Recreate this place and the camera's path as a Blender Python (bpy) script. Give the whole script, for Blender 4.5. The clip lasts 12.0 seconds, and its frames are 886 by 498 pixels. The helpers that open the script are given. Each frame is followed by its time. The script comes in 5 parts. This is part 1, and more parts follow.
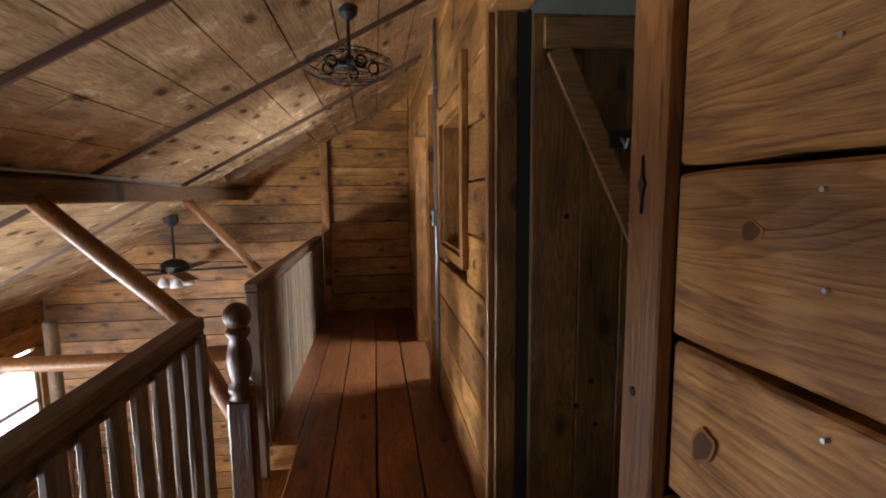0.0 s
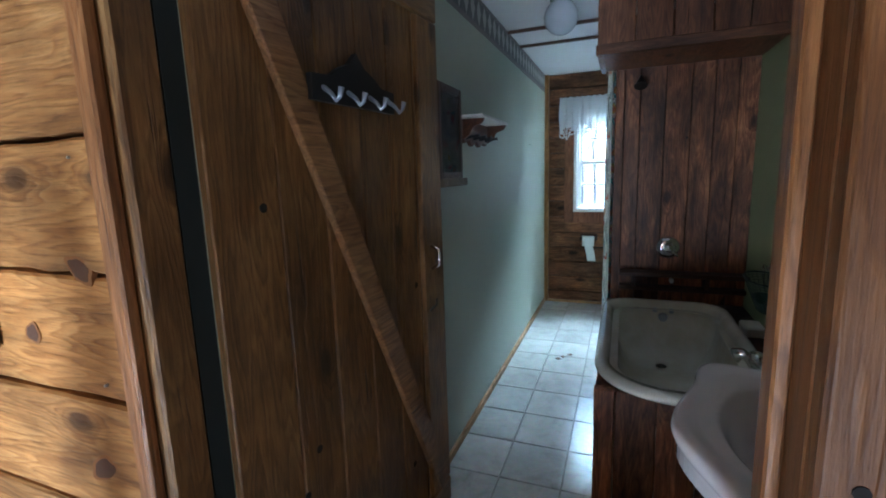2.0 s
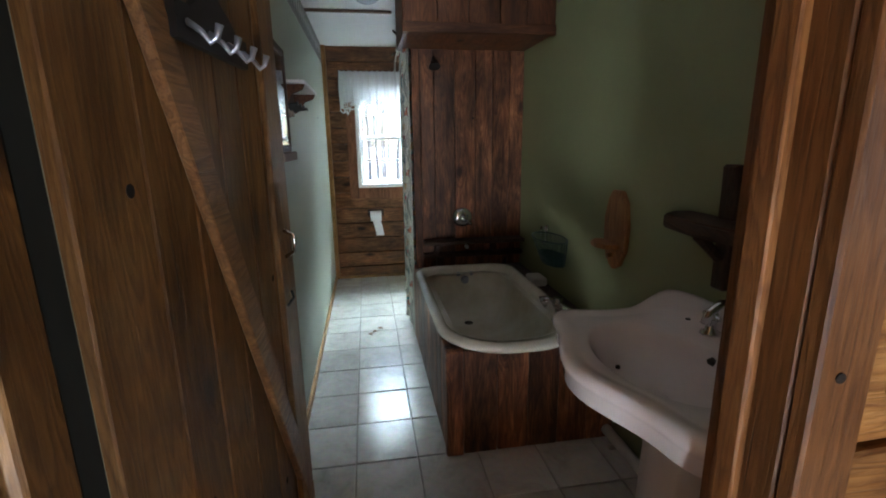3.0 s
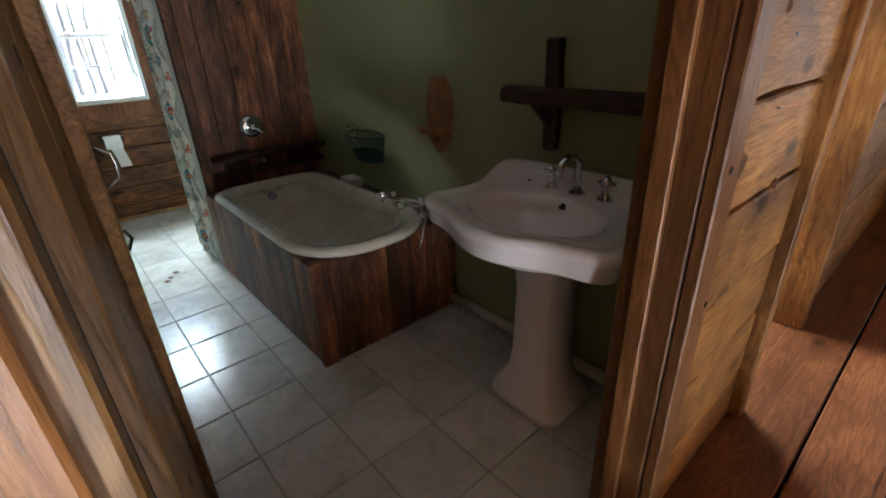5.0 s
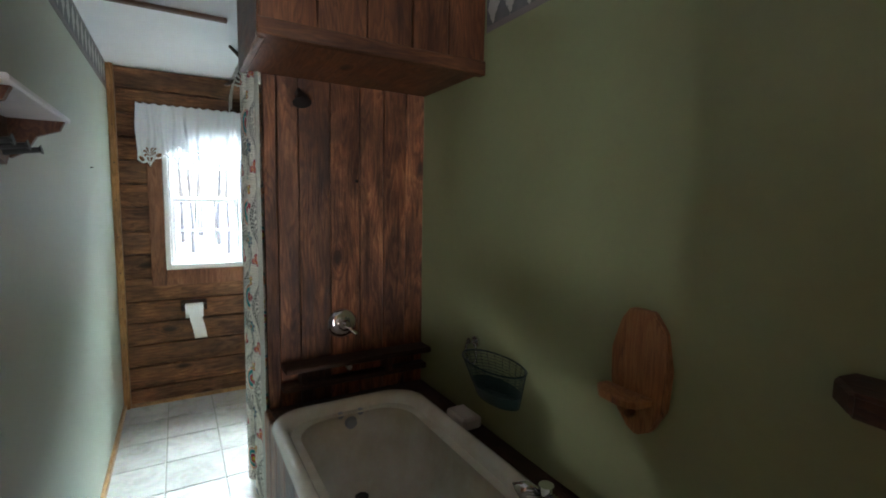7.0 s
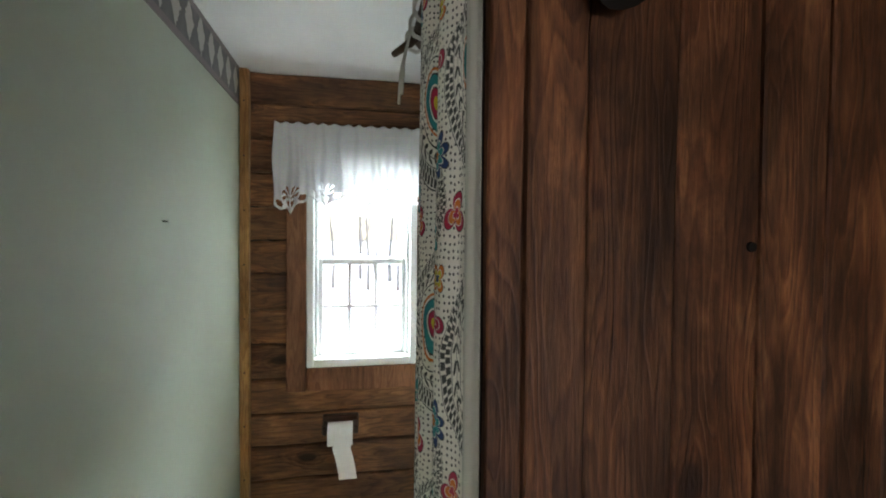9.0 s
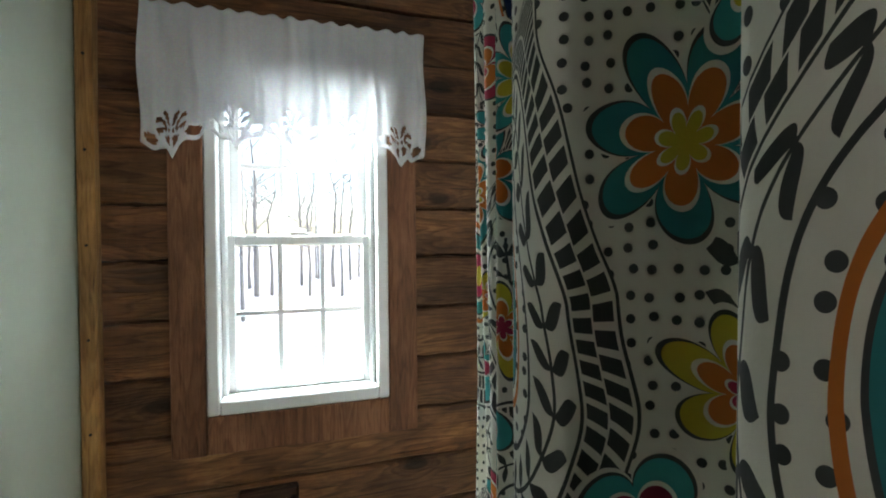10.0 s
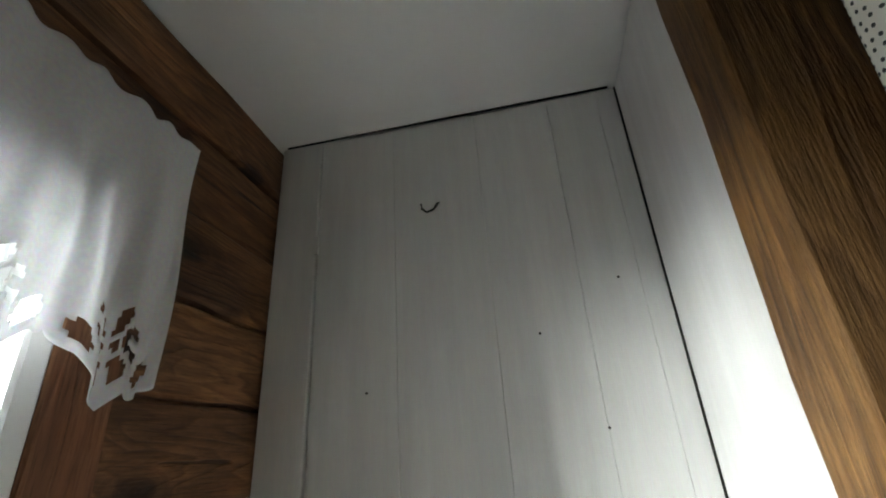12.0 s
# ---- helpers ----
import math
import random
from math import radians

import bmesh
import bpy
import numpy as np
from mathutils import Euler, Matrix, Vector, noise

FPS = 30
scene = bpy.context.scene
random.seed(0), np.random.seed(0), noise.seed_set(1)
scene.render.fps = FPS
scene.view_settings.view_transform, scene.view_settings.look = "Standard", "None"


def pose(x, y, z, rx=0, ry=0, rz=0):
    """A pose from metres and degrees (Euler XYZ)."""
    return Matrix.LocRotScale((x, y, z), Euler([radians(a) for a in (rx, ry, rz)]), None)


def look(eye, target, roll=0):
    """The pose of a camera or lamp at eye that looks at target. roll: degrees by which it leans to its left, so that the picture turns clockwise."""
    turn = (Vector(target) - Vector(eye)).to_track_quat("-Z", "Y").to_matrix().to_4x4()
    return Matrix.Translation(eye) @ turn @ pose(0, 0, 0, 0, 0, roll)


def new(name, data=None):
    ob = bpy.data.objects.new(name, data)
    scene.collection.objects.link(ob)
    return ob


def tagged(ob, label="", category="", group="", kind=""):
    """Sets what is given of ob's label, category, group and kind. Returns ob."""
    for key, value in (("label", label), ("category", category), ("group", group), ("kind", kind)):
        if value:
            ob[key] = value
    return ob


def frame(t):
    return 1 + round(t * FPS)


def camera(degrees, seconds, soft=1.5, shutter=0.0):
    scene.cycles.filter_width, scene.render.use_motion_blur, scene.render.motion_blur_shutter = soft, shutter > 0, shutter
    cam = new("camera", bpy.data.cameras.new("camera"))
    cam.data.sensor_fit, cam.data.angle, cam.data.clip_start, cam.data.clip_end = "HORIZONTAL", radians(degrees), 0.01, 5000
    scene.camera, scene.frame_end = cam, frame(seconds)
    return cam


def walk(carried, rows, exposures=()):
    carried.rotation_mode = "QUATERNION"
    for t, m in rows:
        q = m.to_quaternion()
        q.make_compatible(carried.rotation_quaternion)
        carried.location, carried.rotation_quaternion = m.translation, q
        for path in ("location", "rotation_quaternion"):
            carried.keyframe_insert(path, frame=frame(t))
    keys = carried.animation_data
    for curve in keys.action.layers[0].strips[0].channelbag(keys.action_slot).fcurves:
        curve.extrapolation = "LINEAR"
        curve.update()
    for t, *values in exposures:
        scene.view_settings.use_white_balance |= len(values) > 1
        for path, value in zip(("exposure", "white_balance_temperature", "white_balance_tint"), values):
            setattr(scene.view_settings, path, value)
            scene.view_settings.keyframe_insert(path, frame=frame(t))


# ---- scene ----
# plan numbers below are in units of UNIT metres (floor tiles 0.27 = 0.30 m, door 1.85 = 2.07 m)
UNIT = 1.12
cam = camera(88.3, 12.0, soft=1.9)
PATH = [
    (0.0, (0.0, 0.0, 1.27), (0.293, 1.965, 1.041), -0.59),
    (0.5, (-0.085, 0.213, 1.263), (0.676, 2.044, 1.004), -1.67),
    (1.0, (-0.114, 0.423, 1.246), (1.148, 1.942, 0.928), -0.71),
    (1.5, (-0.126, 0.622, 1.253), (1.476, 1.771, 0.915), -1.1),
    (2, (-0.073, 0.794, 1.257), (1.761, 1.521, 0.928), -1.9),
    (2.5, (-0.068, 0.983, 1.254), (1.886, 1.175, 0.873), -1.5),
    (3, (-0.036, 1.14, 1.257), (1.886, 0.827, 0.805), -0.8),
    (3.5, (0.09, 1.253, 1.223), (1.881, 0.462, 0.815), -0.6),
    (3.7, (0.142, 1.273, 1.24), (1.867, 0.365, 0.792), -0.4),
    (5.3, (0.118, 1.473, 1.198), (1.485, 0.296, 0.333), -2.6),
    (5.5, (0.149, 1.469, 1.198), (1.528, 0.277, 0.375), -2.1),
    (6, (0.336, 1.293, 1.247), (1.872, 0.197, 0.584), -0.3),
    (6.5, (0.579, 1.193, 1.215), (2.208, 0.136, 0.737), 1.3),
    (7, (0.934, 1.148, 1.321), (2.653, 0.146, 1.117), 1.0),
    (9, (2.306, 1.006, 1.413), (4.271, 0.64, 1.367), 0.5),
    (9.5, (2.66, 1.011, 1.361), (4.619, 0.613, 1.32), -0.2),
    (10, (3.012, 0.992, 1.3), (4.919, 0.389, 1.27), -0.5),
    (10.5, (3.289, 1.011, 1.264), (4.993, -0.028, 1.144), 0.9),
    (11, (3.531, 1.148, 1.231), (4.659, -0.498, 1.37), -0.3),
    (11.5, (3.665, 1.11, 1.367), (4.491, -0.644, 1.86), -0.9),
    (12, (3.807, 1.122, 1.45), (4.151, -0.671, 2.266), -3.7),
]
walk(cam, [(t, look(Vector(eye) * UNIT, Vector(target) * UNIT, roll)) for t, eye, target, roll in PATH],
     exposures=[(0.0, 3.5, 6600, 11), (0.5, 3.3, 6100, 9), (1.0, 3.3, 5300, 6), (1.5, 4.0, 5000, 4), (2.0, 4.4, 5300, 6), (2.5, 4.3, 5900, 9), (3.5, 4.5, 6700, 12), (5.5, 4.4, 6500, 11), (6.5, 4.35, 6400, 11), (7.0, 4.7, 6700, 13),
                (9.0, 4.4, 7400, 15), (10.0, 4.0, 7400, 15), (10.5, 3.9, 7100, 16), (11.0, 2.9, 7100, 19), (11.5, 2.6, 7100, 18), (12.0, 3.2, 7900, 18)])

# ---- light ----
world = bpy.data.worlds.new("sky")
scene.world = world
world.use_nodes = True
wn = world.node_tree
sky = wn.nodes.new("ShaderNodeTexSky")
sky.sky_type = "NISHITA"
sky.sun_disc = False
sky.sun_elevation, sky.sun_rotation = radians(38), radians(172)
sky.dust_density = 1.2
sky.ozone_density = 0.6
wn.links.new(sky.outputs[0], wn.nodes["Background"].inputs[0])
wn.nodes["Background"].inputs[1].default_value = 0.13
sun = new("sun", bpy.data.lights.new("sun", "SUN"))
sun.data.energy, sun.data.angle, sun.data.color = 2.0, radians(1.0), (1.0, 0.95, 0.86)
sun.matrix_world = look((0, 0, 20), (-1.1, 8, 13.7))


def area_lamp(name, eye, target, sx, sy, watts, color=(0.86, 0.94, 1.0)):
    """An area lamp that stands in for daylight, indoors or out."""
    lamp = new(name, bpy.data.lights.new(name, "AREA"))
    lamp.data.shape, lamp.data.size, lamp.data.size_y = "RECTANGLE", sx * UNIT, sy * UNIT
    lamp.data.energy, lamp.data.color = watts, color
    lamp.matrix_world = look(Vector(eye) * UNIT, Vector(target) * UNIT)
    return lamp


# gable lamp is an added fill; the gable wall has no window
area_lamp("gable_fill_lamp", (-1.3, -2.95, 1.0), (-1.6, 0, 1.6), 1.6, 1.3, 1.8)
area_lamp("side_window_light", (-3.38, 2.32, -0.55), (0, 1.8, 0.2), 0.5, 0.7, 18.0)
area_lamp("side_window_light", (-3.38, 0.55, -0.95), (-0.3, 4.0, 0.3), 1.2, 1.0, 12.0)
area_lamp("bedroom_window_light", (2.35, 3.5, 1.2), (0.4, 3.7, 0.2), 0.8, 0.9, 28.0)
area_lamp("south_room_window_light", (1.47, -0.75, 1.2), (0.2, -0.5, 0.0), 0.6, 0.8, 6.5)
# area lamps added outdoors, out of view, to brighten the bathroom as sky light
area_lamp("north_fill_lamp", (9.4, 3.7, 1.8), (4.4, 0.98, 1.2), 2.5, 3.2, 360.0, (0.72, 0.91, 1.0))
area_lamp("upper_fill_lamp", (6.3, 1.1, 3.6), (4.4, 0.98, 1.2), 2.4, 1.8, 185.0, (0.72, 0.91, 1.0))


# ---- materials ----
def nodes_of(name):
    m = bpy.data.materials.new(name)
    m.use_nodes = True
    t = m.node_tree
    return m, t, t.nodes["Principled BSDF"]


def node(t, kind, **values):
    n = t.nodes.new(kind)
    for k, v in values.items():
        n.inputs[k].default_value = v
    return n


def ramp(t, fac, stops, constant=False):
    r = t.nodes.new("ShaderNodeValToRGB")
    if constant:
        r.color_ramp.interpolation = "CONSTANT"
    els = r.color_ramp.elements
    while len(els) < len(stops):
        els.new(0.5)
    for e, (p, c) in zip(els, stops):
        e.position, e.color = p, (*c, 1)
    t.links.new(fac, r.inputs[0])
    return r.outputs[0]


def mix(t, kind, fac, a, b):
    m = t.nodes.new("ShaderNodeMix")
    m.data_type, m.blend_type = "RGBA", kind
    for v, i in ((fac, 0), (a, 6), (b, 7)):
        if isinstance(v, (int, float)):
            m.inputs[i].default_value = v
        elif isinstance(v, tuple):
            m.inputs[i].default_value = (*v, 1)
        else:
            t.links.new(v, m.inputs[i])
    return m.outputs[2]


def maths(t, op, a, b=0.0, c=None):
    m = t.nodes.new("ShaderNodeMath")
    m.operation = op
    for i, v in enumerate((a, b, c)):
        if v is None:
            continue
        if isinstance(v, (int, float)):
            m.inputs[i].default_value = v
        else:
            t.links.new(v, m.inputs[i])
    return m.outputs[0]


def bump(t, bsdf, height, strength, distance=0.01):
    b = node(t, "ShaderNodeBump", Strength=strength, Distance=distance)
    t.links.new(height, b.inputs["Height"])
    t.links.new(b.outputs[0], bsdf.inputs["Normal"])


def wood(name, axis, dark, mid, light, rough=0.5, knots=0.5, stain=0.4, vary=0.35, relief=0.5, spec=0.35, fine=1.0, flat=None, rot=0.0):
    """Sawn boards, with the grain along axis (0, 1 or 2)."""
    m, t, bsdf = nodes_of(name)
    co = t.nodes.new("ShaderNodeTexCoord")
    info = t.nodes.new("ShaderNodeObjectInfo")
    off = maths(t, "MULTIPLY", info.outputs["Random"], 37.0)
    add = t.nodes.new("ShaderNodeVectorMath")
    add.operation = "ADD"
    t.links.new(co.outputs["Object"], add.inputs[0])
    t.links.new(off, add.inputs[1])

    def stretched(along, across):
        mp = t.nodes.new("ShaderNodeMapping")
        s = [across] * 3
        s[axis] = along
        mp.inputs["Scale"].default_value = s
        t.links.new(add.outputs[0], mp.inputs[0])
        return mp.outputs[0]

    # knots bend the grain
    vor = node(t, "ShaderNodeTexVoronoi", Scale=1.0)
    vor.voronoi_dimensions = "2D"
    split = t.nodes.new("ShaderNodeSeparateXYZ")
    t.links.new(stretched(2.6, 5.0), split.inputs[0])
    face = t.nodes.new("ShaderNodeCombineXYZ")
    other = [i for i in range(3) if i != axis and i != flat][0]
    t.links.new(split.outputs[axis], face.inputs[0])
    t.links.new(split.outputs[other], face.inputs[1])
    t.links.new(face.outputs[0], vor.inputs["Vector"])
    pick = maths(t, "GREATER_THAN", vor.outputs["Color"], 1.0 - knots)
    near = maths(t, "MULTIPLY", ramp(t, vor.outputs["Distance"], [(0.0, (1, 1, 1)), (0.30, (0, 0, 0))]), pick)
    big = node(t, "ShaderNodeTexNoise", Scale=1.0, Detail=3.0)
    t.links.new(stretched(0.8, 6.5), big.inputs["Vector"])
    ringpos = maths(t, "ADD", maths(t, "MULTIPLY", big.outputs["Fac"], 24.0 * fine), maths(t, "MULTIPLY", near, 2.2))
    rings = maths(t, "FRACT", ringpos)
    ringf = ramp(t, rings, [(0.0, (0.3, 0.3, 0.3)), (0.35, (0.62, 0.62, 0.62)), (0.8, (0.9, 0.9, 0.9)), (1.0, (0.3, 0.3, 0.3))])
    grain = node(t, "ShaderNodeTexNoise", Scale=1.0, Detail=5.0, Roughness=0.65)
    t.links.new(stretched(3.6, 60.0), grain.inputs["Vector"])
    fac = maths(t, "ADD", maths(t, "MULTIPLY", ringf, 0.42), maths(t, "MULTIPLY", grain.outputs["Fac"], 0.58))
    col = ramp(t, fac, [(0.22, dark), (0.50, mid), (0.80, light)])
    blot = node(t, "ShaderNodeTexNoise", Scale=3.3, Detail=5.0, Roughness=0.6)
    t.links.new(add.outputs[0], blot.inputs["Vector"])
    blotf = ramp(t, blot.outputs["Fac"], [(0.38, (1, 1, 1)), (0.62, (0, 0, 0))])
    col = mix(t, "MULTIPLY", maths(t, "MULTIPLY", blotf, stain), col, (0.45, 0.38, 0.34))
    patch = node(t, "ShaderNodeTexNoise", Scale=1.0, Detail=4.0, Roughness=0.55, Distortion=0.4)
    t.links.new(stretched(2.4, 6.5), patch.inputs["Vector"])
    col = mix(t, "MULTIPLY", 1.0, col, ramp(t, patch.outputs["Fac"], [(0.32, (1 - stain * 0.75, 1 - stain * 0.8, 1 - stain * 0.82)), (0.5, (1, 1, 1)), (0.70, (1.3, 1.27, 1.22))]))
    streak = node(t, "ShaderNodeTexNoise", Scale=1.0, Detail=4.0, Roughness=0.7)
    t.links.new(stretched(1.1, 17.0), streak.inputs["Vector"])
    col = mix(t, "MULTIPLY", ramp(t, streak.outputs["Fac"], [(0.56, (0, 0, 0)), (0.70, (stain * 1.3,) * 3)]), col, (0.30, 0.22, 0.17))
    core = maths(t, "MULTIPLY", ramp(t, vor.outputs["Distance"], [(0.06, (1, 1, 1)), (0.16, (0, 0, 0))]), pick)
    col = mix(t, "MIX", maths(t, "MULTIPLY", core, 0.85), col, tuple(c * 0.25 for c in dark))
    # hairline grain and growth rings round the knots
    hair = node(t, "ShaderNodeTexNoise", Scale=1.0, Detail=4.0, Roughness=0.75)
    t.links.new(stretched(14.0, 240.0), hair.inputs["Vector"])
    col = mix(t, "MULTIPLY", 1.0, col, ramp(t, hair.outputs["Fac"], [(0.34, (0.62, 0.57, 0.53)), (0.5, (1, 1, 1)), (0.7, (1.12, 1.1, 1.08))]))
    swirl = maths(t, "MULTIPLY", maths(t, "GREATER_THAN", maths(t, "SINE", maths(t, "MULTIPLY", vor.outputs["Distance"], 95.0)), 0.35), near)
    col = mix(t, "MULTIPLY", maths(t, "MULTIPLY", swirl, 0.6), col, (0.5, 0.36, 0.28))
    check = node(t, "ShaderNodeTexNoise", Scale=1.0, Detail=3.0, Roughness=0.6, Distortion=0.3)
    t.links.new(stretched(2.2, 42.0), check.inputs["Vector"])
    split_line = ramp(t, check.outputs["Fac"], [(0.27, (1, 1, 1)), (0.32, (0, 0, 0))])
    col = mix(t, "MULTIPLY", maths(t, "MULTIPLY", split_line, 0.8), col, (0.16, 0.11, 0.08))
    if rot:
        wet = node(t, "ShaderNodeTexNoise", Scale=1.0, Detail=7.0, Roughness=0.72, Distortion=0.5)
        t.links.new(stretched(1.7, 6.0), wet.inputs["Vector"])
        col = mix(t, "MULTIPLY", rot, col, ramp(t, wet.outputs["Fac"], [(0.40, (0.10, 0.075, 0.065)), (0.51, (0.7, 0.64, 0.6)), (0.64, (2.0, 1.8, 1.55))]))
    tone = ramp(t, info.outputs["Random"], [(0.0, (1 - vary,) * 3), (1.0, (1 + vary * 0.5, 1 + vary * 0.45, 1 + vary * 0.4))])
    col = mix(t, "MULTIPLY", 1.0, col, tone)
    t.links.new(col, bsdf.inputs["Base Color"])
    t.links.new(maths(t, "ADD", maths(t, "MULTIPLY", blot.outputs["Fac"], 0.3), rough - 0.15), bsdf.inputs["Roughness"])
    bsdf.inputs["Specular IOR Level"].default_value = spec
    height = maths(t, "ADD", maths(t, "MULTIPLY", fac, 1.0), maths(t, "MULTIPLY", core, -0.6))
    height = maths(t, "ADD", height, maths(t, "MULTIPLY", hair.outputs["Fac"], 0.5))
    bump(t, bsdf, maths(t, "SUBTRACT", height, split_line), relief, 0.004)
    return m


def plain(name, color, rough=0.5, metal=0.0, spot=0.12, scale=6.0, relief=0.0, coat=0.0, streak=None, tint=None):
    """Paint, glaze, plastic or metal with faint unevenness."""
    m, t, bsdf = nodes_of(name)
    co = t.nodes.new("ShaderNodeTexCoord")
    src = co.outputs["Object"]
    if streak:
        mp = t.nodes.new("ShaderNodeMapping")
        mp.inputs["Scale"].default_value = streak
        t.links.new(src, mp.inputs[0])
        src = mp.outputs[0]
    n1 = node(t, "ShaderNodeTexNoise", Scale=scale, Detail=6.0, Roughness=0.65)
    t.links.new(src, n1.inputs["Vector"])
    n2 = node(t, "ShaderNodeTexNoise", Scale=scale * 14, Detail=2.0)
    t.links.new(src, n2.inputs["Vector"])
    low = tuple(c * (1 - spot) for c in color) if tint is None else tint
    col = ramp(t, n1.outputs["Fac"], [(0.3, low), (0.68, color)])
    col = mix(t, "MULTIPLY", spot, col, n2.outputs["Color"])
    t.links.new(col, bsdf.inputs["Base Color"])
    t.links.new(maths(t, "ADD", maths(t, "MULTIPLY", n1.outputs["Fac"], 0.2), rough - 0.1), bsdf.inputs["Roughness"])
    bsdf.inputs["Metallic"].default_value = metal
    bsdf.inputs["Coat Weight"].default_value = coat
    if relief:
        bump(t, bsdf, maths(t, "ADD", n1.outputs["Fac"], maths(t, "MULTIPLY", n2.outputs["Fac"], 0.4)), relief, 0.004)
    return m


PINE = ((0.17, 0.062, 0.016), (0.39, 0.178, 0.048), (0.56, 0.30, 0.10))
pine = [wood("hall_pine_" + "xyz"[a], a, *PINE, rough=0.5, knots=0.55, relief=0.7, stain=0.6, flat=(1, 0, 0)[a]) for a in range(3)]
ROOF = ((0.30, 0.17, 0.085), (0.54, 0.355, 0.20), (0.68, 0.50, 0.32))
roofwood = wood("roof_pine", 1, *ROOF, rough=0.24, knots=0.55, relief=0.3, flat=2)
floorwood = wood("floor_pine", 1, (0.10, 0.03, 0.012), (0.20, 0.075, 0.03), (0.30, 0.12, 0.05), rough=0.36, knots=0.25, relief=0.3)
doorwood = wood("door_pine", 2, (0.095, 0.044, 0.014), (0.235, 0.122, 0.040), (0.38, 0.205, 0.072), rough=0.45, knots=0.5, stain=0.6, flat=1)
bracewood = wood("brace_pine", 0, (0.12, 0.055, 0.02), (0.29, 0.15, 0.058), (0.44, 0.24, 0.10), rough=0.42, knots=0.25)
trimwood = wood("trim_pine", 2, (0.085, 0.031, 0.010), (0.19, 0.078, 0.024), (0.28, 0.125, 0.043), rough=0.42, knots=0.2, stain=0.2)
logwood = wood("weathered_log", 1, (0.085, 0.038, 0.018), (0.235, 0.11, 0.05), (0.39, 0.20, 0.095), rough=0.7, knots=0.4, stain=0.6, relief=1.0, flat=0, rot=0.4)
casing = wood("rough_sawn_casing", 2, (0.15, 0.06, 0.032), (0.30, 0.13, 0.068), (0.40, 0.19, 0.10), rough=0.75, knots=0.1, stain=0.5, relief=1.2)
plankwood = wood("barn_plank", 2, (0.075, 0.029, 0.017), (0.24, 0.10, 0.053), (0.43, 0.21, 0.105), rough=0.5, knots=0.4, stain=0.6, relief=0.8, vary=0.5, flat=0, rot=0.7)
darkwood = [wood("dark_barn_board_" + "xyz"[a], a, (0.018, 0.008, 0.005), (0.05, 0.022, 0.013), (0.10, 0.045, 0.025), rough=0.5, knots=0.3, stain=0.6, relief=0.8) for a in range(3)]
boxwood = [wood("soffit_board_" + "xyz"[a], a, (0.05, 0.018, 0.010), (0.13, 0.05, 0.022), (0.22, 0.09, 0.04), rough=0.5, knots=0.3, stain=0.5) for a in range(3)]
cornerwood = wood("corner_strip_pine", 2, (0.24, 0.11, 0.03), (0.42, 0.22, 0.08), (0.55, 0.31, 0.12), rough=0.5, knots=0.15)
postwood = wood("rough_post", 2, (0.08, 0.036, 0.012), (0.22, 0.11, 0.036), (0.36, 0.19, 0.07), rough=0.6, knots=0.25, stain=0.6, relief=1.4, fine=0.6, flat=1, rot=0.3)
lightboard = wood("light_board", 0, (0.28, 0.15, 0.06), (0.46, 0.27, 0.12), (0.58, 0.36, 0.18), rough=0.5, knots=0.1)
plaquewood = wood("plaque_pine", 2, (0.20, 0.08, 0.03), (0.34, 0.15, 0.06), (0.44, 0.22, 0.09), rough=0.5, knots=0.1, stain=0.2)
railwood = [wood("rail_wood_" + "xyz"[a], a, (0.05, 0.025, 0.015), (0.13, 0.07, 0.04), (0.22, 0.13, 0.075), rough=0.45, knots=0.15) for a in range(3)]
slatwood = wood("grey_slat", 2, (0.09, 0.065, 0.045), (0.20, 0.145, 0.10), (0.30, 0.22, 0.155), rough=0.6, knots=0.1)
newelwood = wood("newel_wood", 2, (0.03, 0.013, 0.007), (0.07, 0.03, 0.016), (0.12, 0.055, 0.028), rough=0.35, knots=0.0)
branchwood = plain("branch_bark", (0.10, 0.055, 0.03), 0.8, spot=0.5, scale=14, relief=0.8)
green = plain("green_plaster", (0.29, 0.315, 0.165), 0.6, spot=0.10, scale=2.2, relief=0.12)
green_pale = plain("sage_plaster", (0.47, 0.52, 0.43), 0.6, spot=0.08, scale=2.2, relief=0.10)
white_board = plain("white_painted_board", (0.72, 0.71, 0.70), 0.6, spot=0.12, scale=5, relief=0.15, streak=(6, 6, 0.5))
ceiling_white = plain("ceiling_white", (0.82, 0.82, 0.83), 0.6, spot=0.05, scale=3)
batten = plain("batten_brown", (0.13, 0.06, 0.035), 0.6, spot=0.3)
vinyl = plain("window_vinyl", (0.74, 0.75, 0.75), 0.35, spot=0.04)
porcelain = plain("porcelain_pinkish", (0.78, 0.73, 0.725), 0.16, spot=0.03, scale=3, coat=0.4)
enamel = plain("tub_enamel", (0.80, 0.80, 0.73), 0.2, spot=0.10, scale=4, coat=0.4, tint=(0.62, 0.58, 0.46))
chrome = plain("chrome", (0.8, 0.8, 0.82), 0.14, metal=1.0, spot=0.1)
iron = plain("black_iron", (0.018, 0.016, 0.015), 0.5, metal=0.3, spot=0.3)
hinge_shade = plain("hinge_gap_shade", (0.012, 0.018, 0.016), 0.9)
steel = plain("galvanised_conduit", (0.42, 0.46, 0.52), 0.35, metal=0.8, spot=0.2)
paper = plain("tissue_paper", (0.82, 0.82, 0.82), 0.9, spot=0.04, scale=30)
liner = plain("curtain_liner", (0.52, 0.52, 0.46), 0.55, spot=0.1, scale=3, streak=(8, 8, 0.6))
